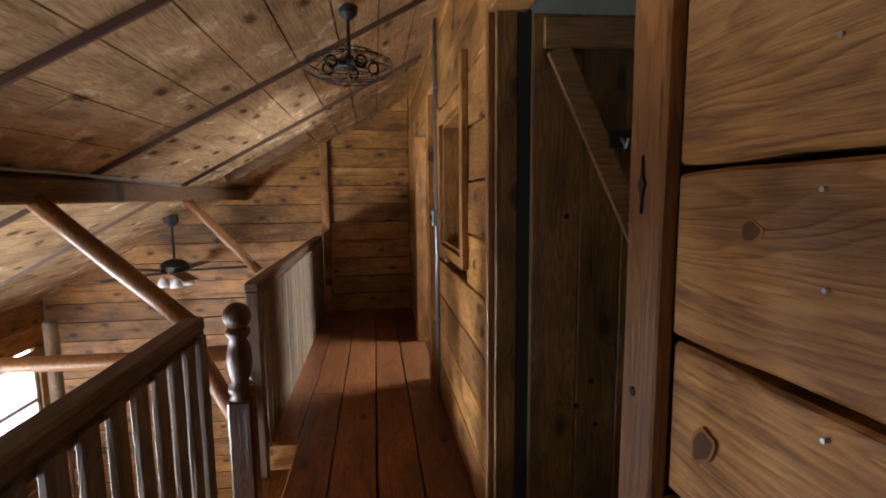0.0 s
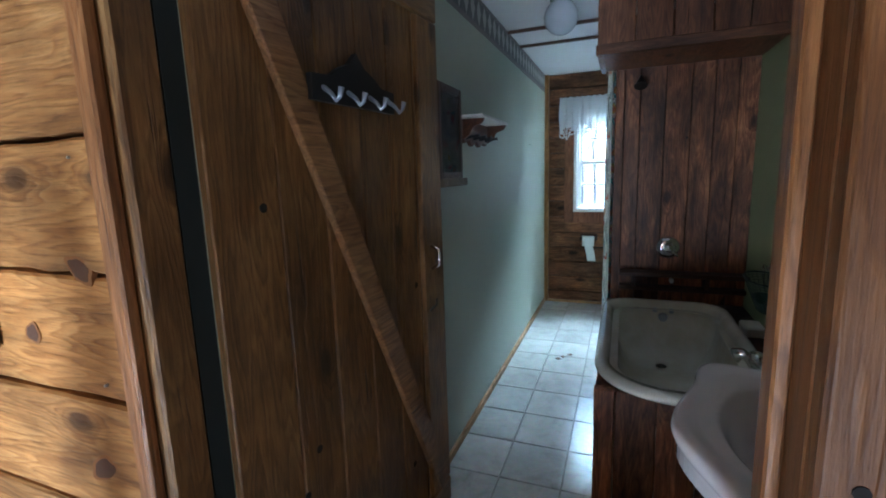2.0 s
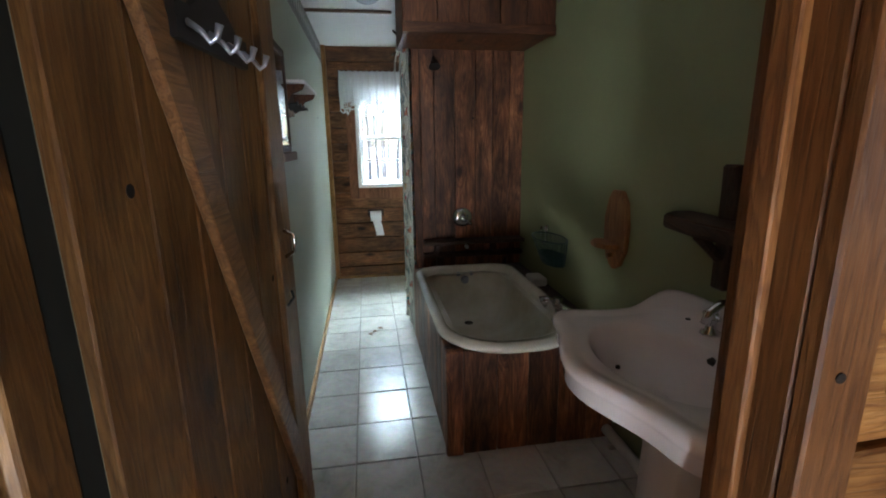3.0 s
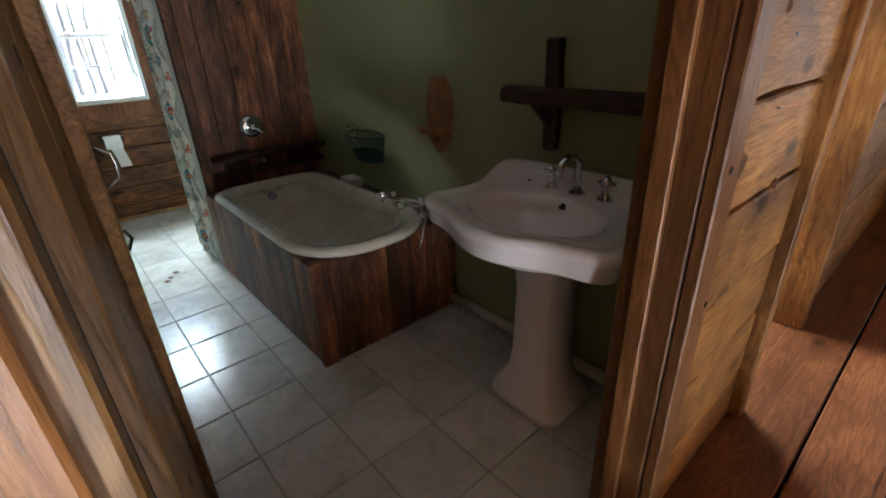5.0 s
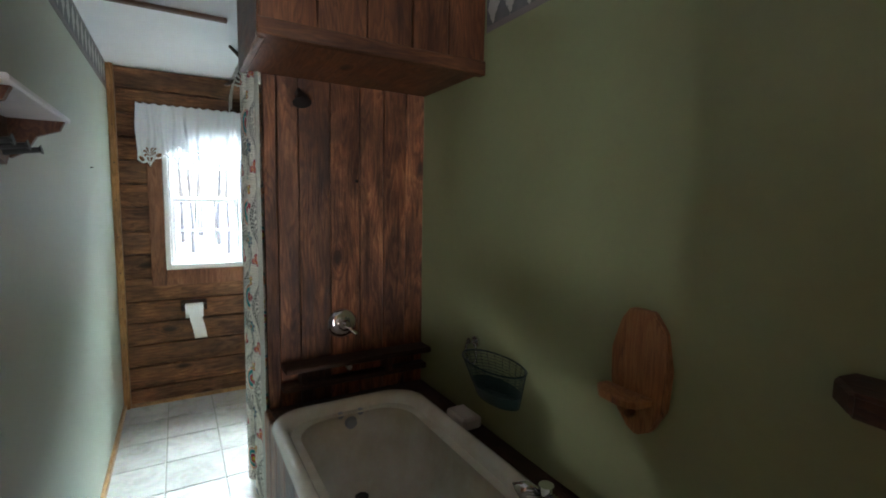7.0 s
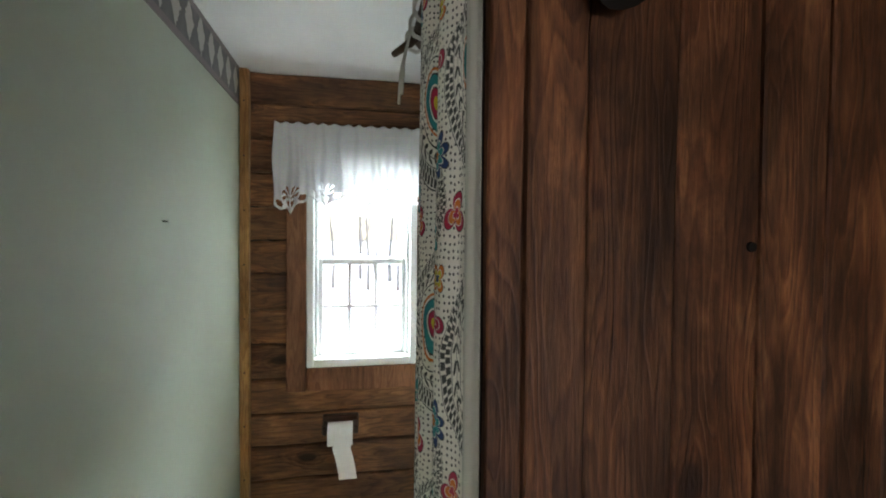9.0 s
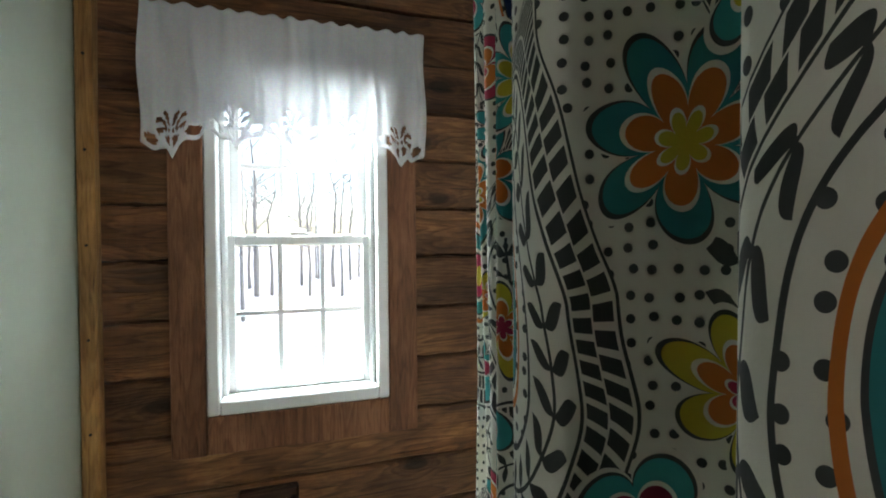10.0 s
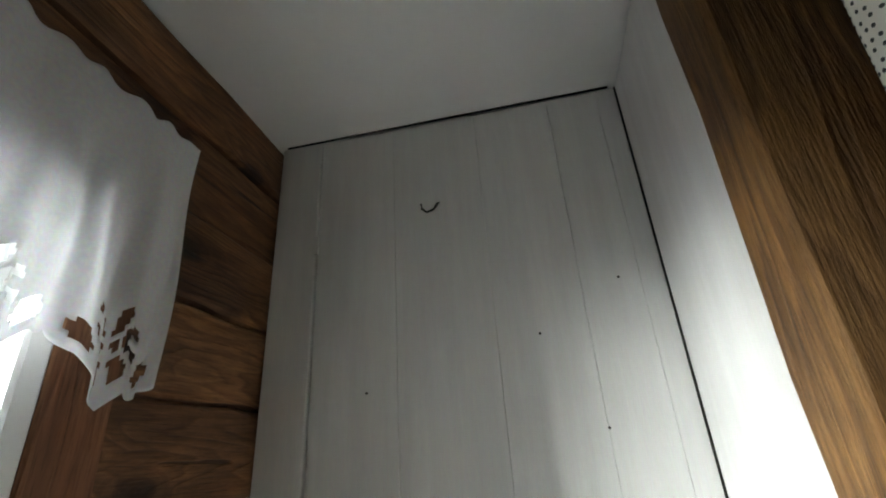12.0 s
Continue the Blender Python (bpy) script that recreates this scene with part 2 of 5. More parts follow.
soapdish = plain("soap_white", (0.65, 0.64, 0.58), 0.5)
leafbrown = plain("dry_leaf", (0.16, 0.08, 0.04), 0.8, spot=0.3, scale=30)
snow = plain("snow", (0.82, 0.84, 0.88), 0.8, spot=0.12, scale=0.25, relief=0.4, tint=(0.66, 0.70, 0.78))
bark = plain("tree_bark", (0.36, 0.34, 0.32), 0.9, spot=0.4, scale=4, relief=0.5)
rubble = plain("cabin_siding", (0.62, 0.56, 0.40), 0.7, spot=0.1)
shed_paint = plain("shed_paint", (0.55, 0.66, 0.74), 0.7)
dark_hole = plain("shadow_gap", (0.008, 0.006, 0.005), 0.9)
lower_floor = wood("lower_floor_boards", 0, (0.08, 0.035, 0.015), (0.2, 0.09, 0.04), (0.3, 0.15, 0.07), rough=0.4)


def tile_material():
    m, t, bsdf = nodes_of("floor_tile")
    co = t.nodes.new("ShaderNodeTexCoord")
    info = t.nodes.new("ShaderNodeObjectInfo")
    add = t.nodes.new("ShaderNodeVectorMath")
    t.links.new(co.outputs["Object"], add.inputs[0])
    t.links.new(maths(t, "MULTIPLY", info.outputs["Random"], 40.0), add.inputs[1])
    n1 = node(t, "ShaderNodeTexNoise", Scale=7.0, Detail=7.0, Roughness=0.7, Distortion=0.6)
    t.links.new(add.outputs[0], n1.inputs["Vector"])
    n2 = node(t, "ShaderNodeTexNoise", Scale=40.0, Detail=3.0)
    t.links.new(add.outputs[0], n2.inputs["Vector"])
    col = ramp(t, n1.outputs["Fac"], [(0.3, (0.47, 0.455, 0.42)), (0.5, (0.62, 0.605, 0.57)), (0.7, (0.70, 0.685, 0.65))])
    col = mix(t, "MULTIPLY", 0.25, col, n2.outputs["Color"])
    col = mix(t, "MULTIPLY", 1.0, col, ramp(t, info.outputs["Random"], [(0.0, (0.86,) * 3), (1.0, (1.05,) * 3)]))
    t.links.new(col, bsdf.inputs["Base Color"])
    t.links.new(maths(t, "ADD", maths(t, "MULTIPLY", n1.outputs["Fac"], 0.20), 0.06), bsdf.inputs["Roughness"])
    bump(t, bsdf, maths(t, "ADD", n1.outputs["Fac"], maths(t, "MULTIPLY", n2.outputs["Fac"], 0.3)), 0.16, 0.004)
    return m


tile_mat = tile_material()
grout = plain("grout", (0.43, 0.41, 0.37), 0.8, spot=0.3)


def glass_material(name, tint=(1, 1, 1), rough=0.0):
    m, t, bsdf = nodes_of(name)
    out = t.nodes["Material Output"]
    tr = t.nodes.new("ShaderNodeBsdfTransparent")
    tr.inputs[0].default_value = (*tint, 1)
    gl = t.nodes.new("ShaderNodeBsdfGlossy")
    gl.inputs["Roughness"].default_value = rough
    fr = t.nodes.new("ShaderNodeFresnel")
    mx = t.nodes.new("ShaderNodeMixShader")
    t.links.new(fr.outputs[0], mx.inputs[0])
    t.links.new(tr.outputs[0], mx.inputs[1])
    t.links.new(gl.outputs[0], mx.inputs[2])
    t.links.new(mx.outputs[0], out.inputs[0])
    return m


# grey tint is added to dim the bright view outside
glass = glass_material("dimming_window_glass", (0.5, 0.52, 0.53))
case_glass = glass_material("case_glass")


def mesh_basket_material():
    """Fine wire mesh, dark green, seen through."""
    m, t, bsdf = nodes_of("green_wire_mesh")
    bsdf.inputs["Base Color"].default_value = (0.012, 0.03, 0.025, 1)
    bsdf.inputs["Metallic"].default_value = 0.4
    bsdf.inputs["Roughness"].default_value = 0.4
    return m


basket_green = mesh_basket_material()


def cloth_material(name, color, through_light):
    m, t, bsdf = nodes_of(name)
    out = t.nodes["Material Output"]
    co = t.nodes.new("ShaderNodeTexCoord")
    n = node(t, "ShaderNodeTexNoise", Scale=160.0, Detail=2.0)
    t.links.new(co.outputs["Object"], n.inputs["Vector"])
    col = mix(t, "MULTIPLY", 0.25, color, n.outputs["Color"])
    t.links.new(col, bsdf.inputs["Base Color"])
    bsdf.inputs["Roughness"].default_value = 0.85
    bump(t, bsdf, n.outputs["Fac"], 0.2, 0.002)
    tl = t.nodes.new("ShaderNodeBsdfTranslucent")
    t.links.new(col, tl.inputs[0])
    mx = t.nodes.new("ShaderNodeMixShader")
    mx.inputs[0].default_value = through_light
    t.links.new(bsdf.outputs[0], mx.inputs[1])
    t.links.new(tl.outputs[0], mx.inputs[2])
    t.links.new(mx.outputs[0], out.inputs[0])
    return m


voile = cloth_material("white_voile", (0.85, 0.85, 0.87), 0.38)


def print_material():
    """Cotton print: ivory ground with charcoal dots, leaf vines and block ladders round large paisleys, and bright flowers."""
    m, t, bsdf = nodes_of("paisley_print")
    uv = t.nodes.new("ShaderNodeTexCoord").outputs["UV"]
    warp = node(t, "ShaderNodeTexNoise", Scale=9.0, Detail=1.0)
    t.links.new(uv, warp.inputs["Vector"])
    sub = t.nodes.new("ShaderNodeVectorMath")
    sub.operation = "MULTIPLY_ADD"
    t.links.new(warp.outputs["Color"], sub.inputs[0])
    sub.inputs[1].default_value = (0.035, 0.035, 0)
    t.links.new(uv, sub.inputs[2])
    split = t.nodes.new("ShaderNodeSeparateXYZ")
    t.links.new(sub.outputs[0], split.inputs[0])
    pu, pv = maths(t, "MULTIPLY", split.outputs[0], 1.5), maths(t, "MULTIPLY", split.outputs[1], 1.5)

    def op(kind, a, b=0.0, c=None):
        return maths(t, kind, a, b, c)

    def band(d, lo, hi):
        return op("MULTIPLY", op("GREATER_THAN", d, lo), op("LESS_THAN", d, hi))

    def local(u0, v0, turn, wide=0.46, high=0.62):
        """Coordinates about a motif that repeats over the cloth."""
        x = op("SUBTRACT", op("MULTIPLY", op("FRACT", op("DIVIDE", op("SUBTRACT", pu, u0 - wide / 2), wide)), wide), wide / 2)
        y = op("SUBTRACT", op("MULTIPLY", op("FRACT", op("DIVIDE", op("SUBTRACT", pv, v0 - high / 2), high)), high), high / 2)
        c, s = math.cos(radians(turn)), math.sin(radians(turn))
        return op("ADD", op("MULTIPLY", x, c), op("MULTIPLY", y, s)), op("SUBTRACT", op("MULTIPLY", y, c), op("MULTIPLY", x, s))

    ivory, coal = (0.80, 0.78, 0.70), (0.05, 0.055, 0.055)
    teal, navy, red, orange, yellow = (0.01, 0.24, 0.25), (0.01, 0.045, 0.15), (0.40, 0.015, 0.06), (0.62, 0.17, 0.02), (0.58, 0.48, 0.04)
    small = node(t, "ShaderNodeTexVoronoi", Scale=90.0, Randomness=0.35)
    small.voronoi_dimensions = "2D"
    t.links.new(uv, small.inputs["Vector"])
    dots = op("LESS_THAN", small.outputs["Distance"], 0.21)
    col = mix(t, "MIX", dots, ivory, coal)

    def vine(x, y, half, count, skew):
        """A wavy stem along y with paired leaves."""
        xs = op("ABSOLUTE", x)
        k = op("FRACT", op("MULTIPLY", op("SUBTRACT", y, op("MULTIPLY", xs, skew)), count))
        leaf = op("LESS_THAN", op("ABSOLUTE", op("SUBTRACT", k, 0.5)), op("MULTIPLY", op("SINE", op("MULTIPLY", op("MINIMUM", op("DIVIDE", xs, half), 1.0), math.pi)), 0.26))
        leaf = op("MULTIPLY", leaf, op("LESS_THAN", xs, half))
        return op("MAXIMUM", leaf, op("LESS_THAN", xs, half * 0.07))

    def paisley(col, u0, v0, turn, a, h, heart, inner, eye):
        x, y = local(u0, v0, turn)
        up = op("MAXIMUM", op("DIVIDE", y, h), 0.0)
        x = op("SUBTRACT", x, op("MULTIPLY", op("MULTIPLY", up, up), a * 0.75))
        girth = op("MAXIMUM", op("SUBTRACT", 1.0, op("MULTIPLY", op("POWER", up, 1.3), 0.80)), 0.1)
        xn = op("DIVIDE", op("DIVIDE", x, a), girth)
        yn = op("DIVIDE", y, h)
        f = op("SQRT", op("ADD", op("MULTIPLY", xn, xn), op("MULTIPLY", yn, yn)))
        th = op("ARCTAN2", yn, xn)
        col = mix(t, "MIX", op("LESS_THAN", f, 1.0), col, ivory)
        # two courses of blocks
        for lo, hi, shift in ((0.86, 0.965, 0.0), (0.755, 0.85, 0.5)):
            k = op("FRACT", op("ADD", op("MULTIPLY", th, 66 / math.tau), shift))
            col = mix(t, "MIX", op("MULTIPLY", band(f, lo, hi), band(k, 0.18, 0.86)), col, coal)
        for lo, hi in ((0.982, 1.0), (0.725, 0.742), (0.47, 0.49)):
            col = mix(t, "MIX", band(f, lo, hi), col, coal)
        # vine in the next band
        leaves = vine(op("SUBTRACT", f, 0.61), op("DIVIDE", th, math.tau), 0.10, 26.0, 0.2)
        col = mix(t, "MIX", op("MULTIPLY", leaves, band(f, 0.49, 0.725)), col, coal)
        col = mix(t, "MIX", op("MULTIPLY", op("LESS_THAN", f, 0.47), dots), col, coal)
        for lo, hi, c in ((0.33, 0.36, orange), (0.0, 0.30, inner), (0.285, 0.30, coal), (0.0, 0.19, ivory), (0.0, 0.16, heart), (0.15, 0.165, coal), (0.0, 0.07, eye)):
            col = mix(t, "MIX", band(f, lo, hi), col, c)
        return col

    def flower(col, u0, v0, turn, size, petals, outer, mid, core, notch=0.55):
        x, y = local(u0, v0, turn)
        r = op("DIVIDE", op("SQRT", op("ADD", op("MULTIPLY", x, x), op("MULTIPLY", y, y))), size)
        th = op("ARCTAN2", y, x)
        lobe = op("ABSOLUTE", op("COSINE", op("MULTIPLY", th, petals / 2)))
        f = op("DIVIDE", r, op("ADD", op("MULTIPLY", op("POWER", lobe, 0.7), notch), 1.0 - notch))
        for lo, hi, c in ((0.0, 1.08, ivory), (0.0, 1.0, coal), (0.0, 0.94, outer), (0.60, 0.66, ivory), (0.0, 0.60, mid), (0.0, 0.30, ivory), (0.0, 0.26, core)):
            col = mix(t, "MIX", band(f, lo, hi), col, c)
        return col

    def stem(col, u0, v0, turn, count):
        x, y = local(u0, v0, turn)
        bent = op("ADD", x, op("MULTIPLY", op("SINE", op("MULTIPLY", y, 17.0)), 0.018))
        return mix(t, "MIX", op("MULTIPLY", vine(bent, y, 0.026, count, 0.7), op("LESS_THAN", op("ABSOLUTE", y), 0.17)), col, coal)

    col = stem(col, 0.38, 0.10, 12, 30.0)
    col = paisley(col, 0.125, 0.20, 8, 0.135, 0.25, red, teal, yellow)
    col = paisley(col, 0.37, 0.52, 190, 0.10, 0.19, orange, navy, red)
    col = flower(col, 0.30, 0.33, 20, 0.075, 7, teal, orange, yellow)
    col = flower(col, 0.22, 0.56, 50, 0.062, 5, teal, navy, red)
    col = flower(col, 0.41, 0.24, 0, 0.05, 3, red, red, orange, 0.85)
    col = flower(col, 0.33, 0.16, 35, 0.055, 6, yellow, orange, red)
    col = flower(col, 0.05, 0.50, 80, 0.052, 3, red, orange, red, 0.85)
    col = flower(col, 0.36, 0.44, 70, 0.070, 9, (0.02, 0.33, 0.34), yellow, orange)
    col = flower(col, 0.28, 0.04, 10, 0.065, 5, (0.03, 0.36, 0.37), red, yellow, 0.4)
    col = flower(col, 0.43, 0.36, 40, 0.040, 4, orange, yellow, navy, 0.7)
    col = flower(col, 0.42, 0.02, 15, 0.060, 8, navy, teal, orange)
    t.links.new(col, bsdf.inputs["Base Color"])
    bsdf.inputs["Roughness"].default_value = 0.8
    weave = node(t, "ShaderNodeTexNoise", Scale=400.0)
    t.links.new(uv, weave.inputs["Vector"])
    bump(t, bsdf, weave.outputs["Fac"], 0.15, 0.001)
    return m


print_cloth = print_material()


def border_material():
    """Wallpaper border: grey bands with a row of pale motifs."""
    m, t, bsdf = nodes_of("wallpaper_border")
    co = t.nodes.new("ShaderNodeTexCoord")
    sep = t.nodes.new("ShaderNodeSeparateXYZ")
    t.links.new(co.outputs["Object"], sep.inputs[0])
    u = maths(t, "FRACT", maths(t, "MULTIPLY", sep.outputs[0], 9.0))
    z = maths(t, "DIVIDE", maths(t, "SUBTRACT", sep.outputs[2], 1.94 * UNIT), 0.155 * UNIT)
    n = node(t, "ShaderNodeTexNoise", Scale=55.0, Detail=2.0)
    t.links.new(co.outputs["Object"], n.inputs["Vector"])
    du = maths(t, "ABSOLUTE", maths(t, "SUBTRACT", u, 0.5))
    dz = maths(t, "ABSOLUTE", maths(t, "SUBTRACT", z, 0.55))
    r = maths(t, "ADD", maths(t, "ADD", du, maths(t, "MULTIPLY", dz, 0.9)), maths(t, "MULTIPLY", n.outputs["Fac"], 0.3))
    col = ramp(t, r, [(0.0, (0.42, 0.41, 0.38)), (0.50, (0.42, 0.41, 0.38)), (0.53, (0.10, 0.105, 0.11)), (1.0, (0.14, 0.14, 0.145))])
    stripe = maths(t, "GREATER_THAN", maths(t, "ABSOLUTE", maths(t, "SUBTRACT", z, 0.5)), 0.36)
    col = mix(t, "MIX", stripe, col, (0.19, 0.17, 0.17))
    t.links.new(col, bsdf.inputs["Base Color"])
    bsdf.inputs["Roughness"].default_value = 0.6
    return m


border_mat = border_material()


# ---- building helpers (plan units) ----
def thing(name, at, label="", category="", group="", kind=""):
    """An Empty at the base of a thing that has parts."""
    e = new(name)
    e.location = Vector(at) * UNIT
    e.empty_display_size = 0.05
    return tagged(e, label, category, group, kind)


def root_place(ob):
    p = Vector((0, 0, 0))
    while ob:
        p += ob.location
        ob = ob.parent
    return p


def part(name, bm, material, parent=None, label="", smooth=False):
    """Links a bmesh, drawn in plan places, as one mesh object under parent."""
    me = bpy.data.meshes.new(name)
    bm.transform(Matrix.Scale(UNIT, 4))
    if parent:
        bm.transform(Matrix.Translation(-root_place(parent)))
    bm.normal_update()
    bm.to_mesh(me)
    bm.free()
    me.materials.append(material)
    if smooth:
        me.shade_smooth()
    ob = new(name, me)
    ob.parent = parent
    if label:
        ob["label"] = label
    return ob


def box(x0, x1, y0, y1, z0, z1, bevel=0.004, bm=None):
    own = bm is None
    bm = bm or bmesh.new()
    vs = [bm.verts.new((x, y, z)) for x in (x0, x1) for y in (y0, y1) for z in (z0, z1)]
    fs = [bm.faces.new([vs[i] for i in f]) for f in ((0, 1, 3, 2), (4, 6, 7, 5), (0, 4, 5, 1), (2, 3, 7, 6), (0, 2, 6, 4), (1, 5, 7, 3))]
    if bevel and own:
        bmesh.ops.bevel(bm, geom=bm.edges[:], offset=min(bevel, 0.3 * min(abs(x1 - x0), abs(y1 - y0), abs(z1 - z0))), segments=1, affect="EDGES")
    return bm


def beam(a, b, w, h, bevel=0.006, sag=0.0):
    """A squared timber from a to b."""
    a, b = Vector(a), Vector(b)
    d = b - a
    bm = box(-w / 2, w / 2, -h / 2, h / 2, 0, d.length, bevel)
    bm.transform(Matrix.Translation(a) @ d.to_track_quat("Z", "Y").to_matrix().to_4x4())
    return bm


def tube(points, radii, sides=10, bm=None, cap=True):
    """A round bar along points."""
    bm = bm or bmesh.new()
    pts = [Vector(p) for p in points]
    if isinstance(radii, (int, float)):
        radii = [radii] * len(pts)
    rings = []
    ref = Vector((0.13, 0.27, 0.95)).normalized()
    for i, p in enumerate(pts):
        d = (pts[min(i + 1, len(pts) - 1)] - pts[max(i - 1, 0)]).normalized()
        r = ref if abs(d.dot(ref)) < 0.9 else Vector((1, 0, 0))
        u = d.cross(r).normalized()
        w = d.cross(u)
        rings.append([bm.verts.new(p + (u * math.cos(k * math.tau / sides) + w * math.sin(k * math.tau / sides)) * radii[i]) for k in range(sides)])
    for a, b in zip(rings, rings[1:]):
        for k in range(sides):
            bm.faces.new((a[k], a[(k + 1) % sides], b[(k + 1) % sides], b[k]))
    if cap:
        bm.faces.new(rings[0])
        bm.faces.new(rings[-1][::-1])
    bmesh.ops.recalc_face_normals(bm, faces=bm.faces[:])
    return bm


def turned(at, profile, sides=20):
    """A body of rotation about the upright through at; profile of (radius, height)."""
    bm = bmesh.new()
    x, y, z = at
    rings = [[bm.verts.new((x + r * math.cos(k * math.tau / sides), y + r * math.sin(k * math.tau / sides), z + h)) for k in range(sides)] for r, h in profile]
    for a, b in zip(rings, rings[1:]):
        for k in range(sides):
            bm.faces.new((a[k], a[(k + 1) % sides], b[(k + 1) % sides], b[k]))
    bm.faces.new(rings[0][::-1])
    bm.faces.new(rings[-1])
    return bm


def loft(rings, close_first=True, close_last=True):
    """Skin over rings of equal point counts."""
    bm = bmesh.new()
    vs = [[bm.verts.new(p) for p in ring] for ring in rings]
    n = len(vs[0])
    for a, b in zip(vs, vs[1:]):
        for k in range(n):
            bm.faces.new((a[k], a[(k + 1) % n], b[(k + 1) % n], b[k]))
    if close_first:
        bm.faces.new(vs[0][::-1])
    if close_last:
        bm.faces.new(vs[-1])
    bmesh.ops.recalc_face_normals(bm, faces=bm.faces[:])
    return bm


def prism(outline, axis, lo, hi, bevel=0.0):
    """An outline of (a, b) pairs drawn out along axis: 0 takes (y, z), 1 takes (x, z), 2 takes (x, y)."""
    def place(a, b, c):
        return ((c, a, b), (a, c, b), (a, b, c))[axis]
    bm = loft([[place(a, b, lo) for a, b in outline], [place(a, b, hi) for a, b in outline]])
    if bevel:
        bmesh.ops.bevel(bm, geom=bm.edges[:], offset=bevel, segments=2, affect="EDGES")
    return bm


def slab(name, x0, x1, y0, y1, z0, z1, material, label, category="wall"):
    return tagged(part(name, box(x0, x1, y0, y1, z0, z1, 0), material), label, category, kind="structure")


rng = random.Random(5)


def rough_board(x0, x1, y0, y1, z0, z1, along, wobble=0.003, bevel=0.004, segs=5):
    """A board whose long edges waver a little. along: 0, 1 or 2."""
    lo, hi = [x0, y0, z0], [x1, y1, z1]
    others = [i for i in range(3) if i != along]
    rings = []
    for k in range(segs + 1):
        f = k / segs
        ring = []
        for sa, sb in ((0, 0), (1, 0), (1, 1), (0, 1)):
            p = [0, 0, 0]
            p[along] = lo[along] + f * (hi[along] - lo[along])
            p[others[0]] = (hi if sa else lo)[others[0]] + rng.uniform(-wobble, wobble) * (0.4 if others[0] == min(range(3), key=lambda i: hi[i] - lo[i]) else 1)
            p[others[1]] = (hi if sb else lo)[others[1]] + rng.uniform(-wobble, wobble) * (0.4 if others[1] == min(range(3), key=lambda i: hi[i] - lo[i]) else 1)
            ring.append(p)
        rings.append(ring)
    bm = loft(rings)
    if bevel:
        sharp = [e for e in bm.edges if len(e.link_faces) == 2 and e.calc_face_angle(0) > 0.8]
        bmesh.ops.bevel(bm, geom=sharp, offset=bevel, segments=1, affect="EDGES")
    return bm


def roof_z(x):
    return 1.42 + 0.55 * (x + 1.30)


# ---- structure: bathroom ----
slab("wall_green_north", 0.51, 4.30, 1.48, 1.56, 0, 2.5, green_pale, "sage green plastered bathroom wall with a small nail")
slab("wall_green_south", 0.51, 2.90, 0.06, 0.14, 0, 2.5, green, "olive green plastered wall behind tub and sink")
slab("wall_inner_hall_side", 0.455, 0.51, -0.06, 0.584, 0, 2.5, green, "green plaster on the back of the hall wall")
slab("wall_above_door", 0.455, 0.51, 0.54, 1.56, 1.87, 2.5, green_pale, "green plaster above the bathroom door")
slab("ceiling", 0.45, 4.46, -0.3, 1.60, 2.095, 2.13, ceiling_white, "white painted ceiling boards", "ceiling")
slab("floor_slab", 0.40, 4.46, -0.3, 1.56, -0.14, -0.006, grout, "bathroom subfloor with dark grout", "floor")
for x in (1.20, 2.02, 2.84, 3.2):
    tagged(part("trim", box(x - 0.014, x + 0.014, 0.93 if x > 2.3 else 0.15, 1.476, 2.078, 2.094, 0.003), batten), "narrow brown ceiling batten", "trim", kind="structure")
for y0, y1, x0, x1, name in ((1.4775, 1.4795, 0.52, 4.28, "north"), (0.1405, 0.1425, 0.52, 2.37, "south")):
    tagged(part("trim", box(x0, x1, y0, y1, 1.94, 2.094, 0), border_mat), "patterned grey wallpaper border under the ceiling", "border", kind="structure")
tagged(part("baseboard", rough_board(0.52, 4.26, 1.462, 1.479, 0.0, 0.034, 0, 0.001, 0.003), lightboard), "low light pine baseboard along the green wall", "baseboard", kind="structure")
tagged(part("baseboard", rough_board(4.27, 4.296, 0.40, 1.44, 0.0, 0.02, 1, 0.001, 0.003), lightboard), "thin pine strip under the log wall", "baseboard", kind="structure")
tagged(part("trim", rough_board(4.262, 4.298, 1.440, 1.4765, 0, 2.09, 2, 0.002, 0.004, 12), cornerwood), "light pine corner strip with nail holes", "trim", kind="structure")


def nail(at, axis, size, mat):
    bm = bmesh.new()
    bmesh.ops.create_icosphere(bm, subdivisions=1, radius=size)
    bm.transform(Matrix.Translation(at))
    return bm


for i in range(9):
    part("nail", nail((4.262, 1.458, 0.2 + i * 0.22), 0, 0.004, iron), iron, bpy.data.objects["trim"])

# log wall with the window
WY0, WY1, WZ0, WZ1 = 0.752, 1.218, 0.862, 1.765
logs = thing("wall_log_east", (4.37, 0.7, 0), "weathered brown log wall with dark chinked joints", "wall", kind="structure")
LINES = [0.0, 0.11, 0.25, 0.39, 0.535, 0.67, 0.815, 0.965, 1.11, 1.26, 1.40, 1.54, 1.68, 1.82, 1.965, 2.094]
for z0, z1 in zip(LINES, LINES[1:]):
    stretches = [(0.28, 1.478)] if z1 <= WZ0 or z0 >= WZ1 else [(0.28, WY0 - 0.012), (WY1 + 0.012, 1.478)]
    for y0, y1 in stretches:
        part("log", rough_board(4.302 + rng.uniform(-0.003, 0.005), 4.40, y0, y1, z0 + 0.003, z1 - 0.004, 1, 0.0035, 0.006, 9), logwood, logs)
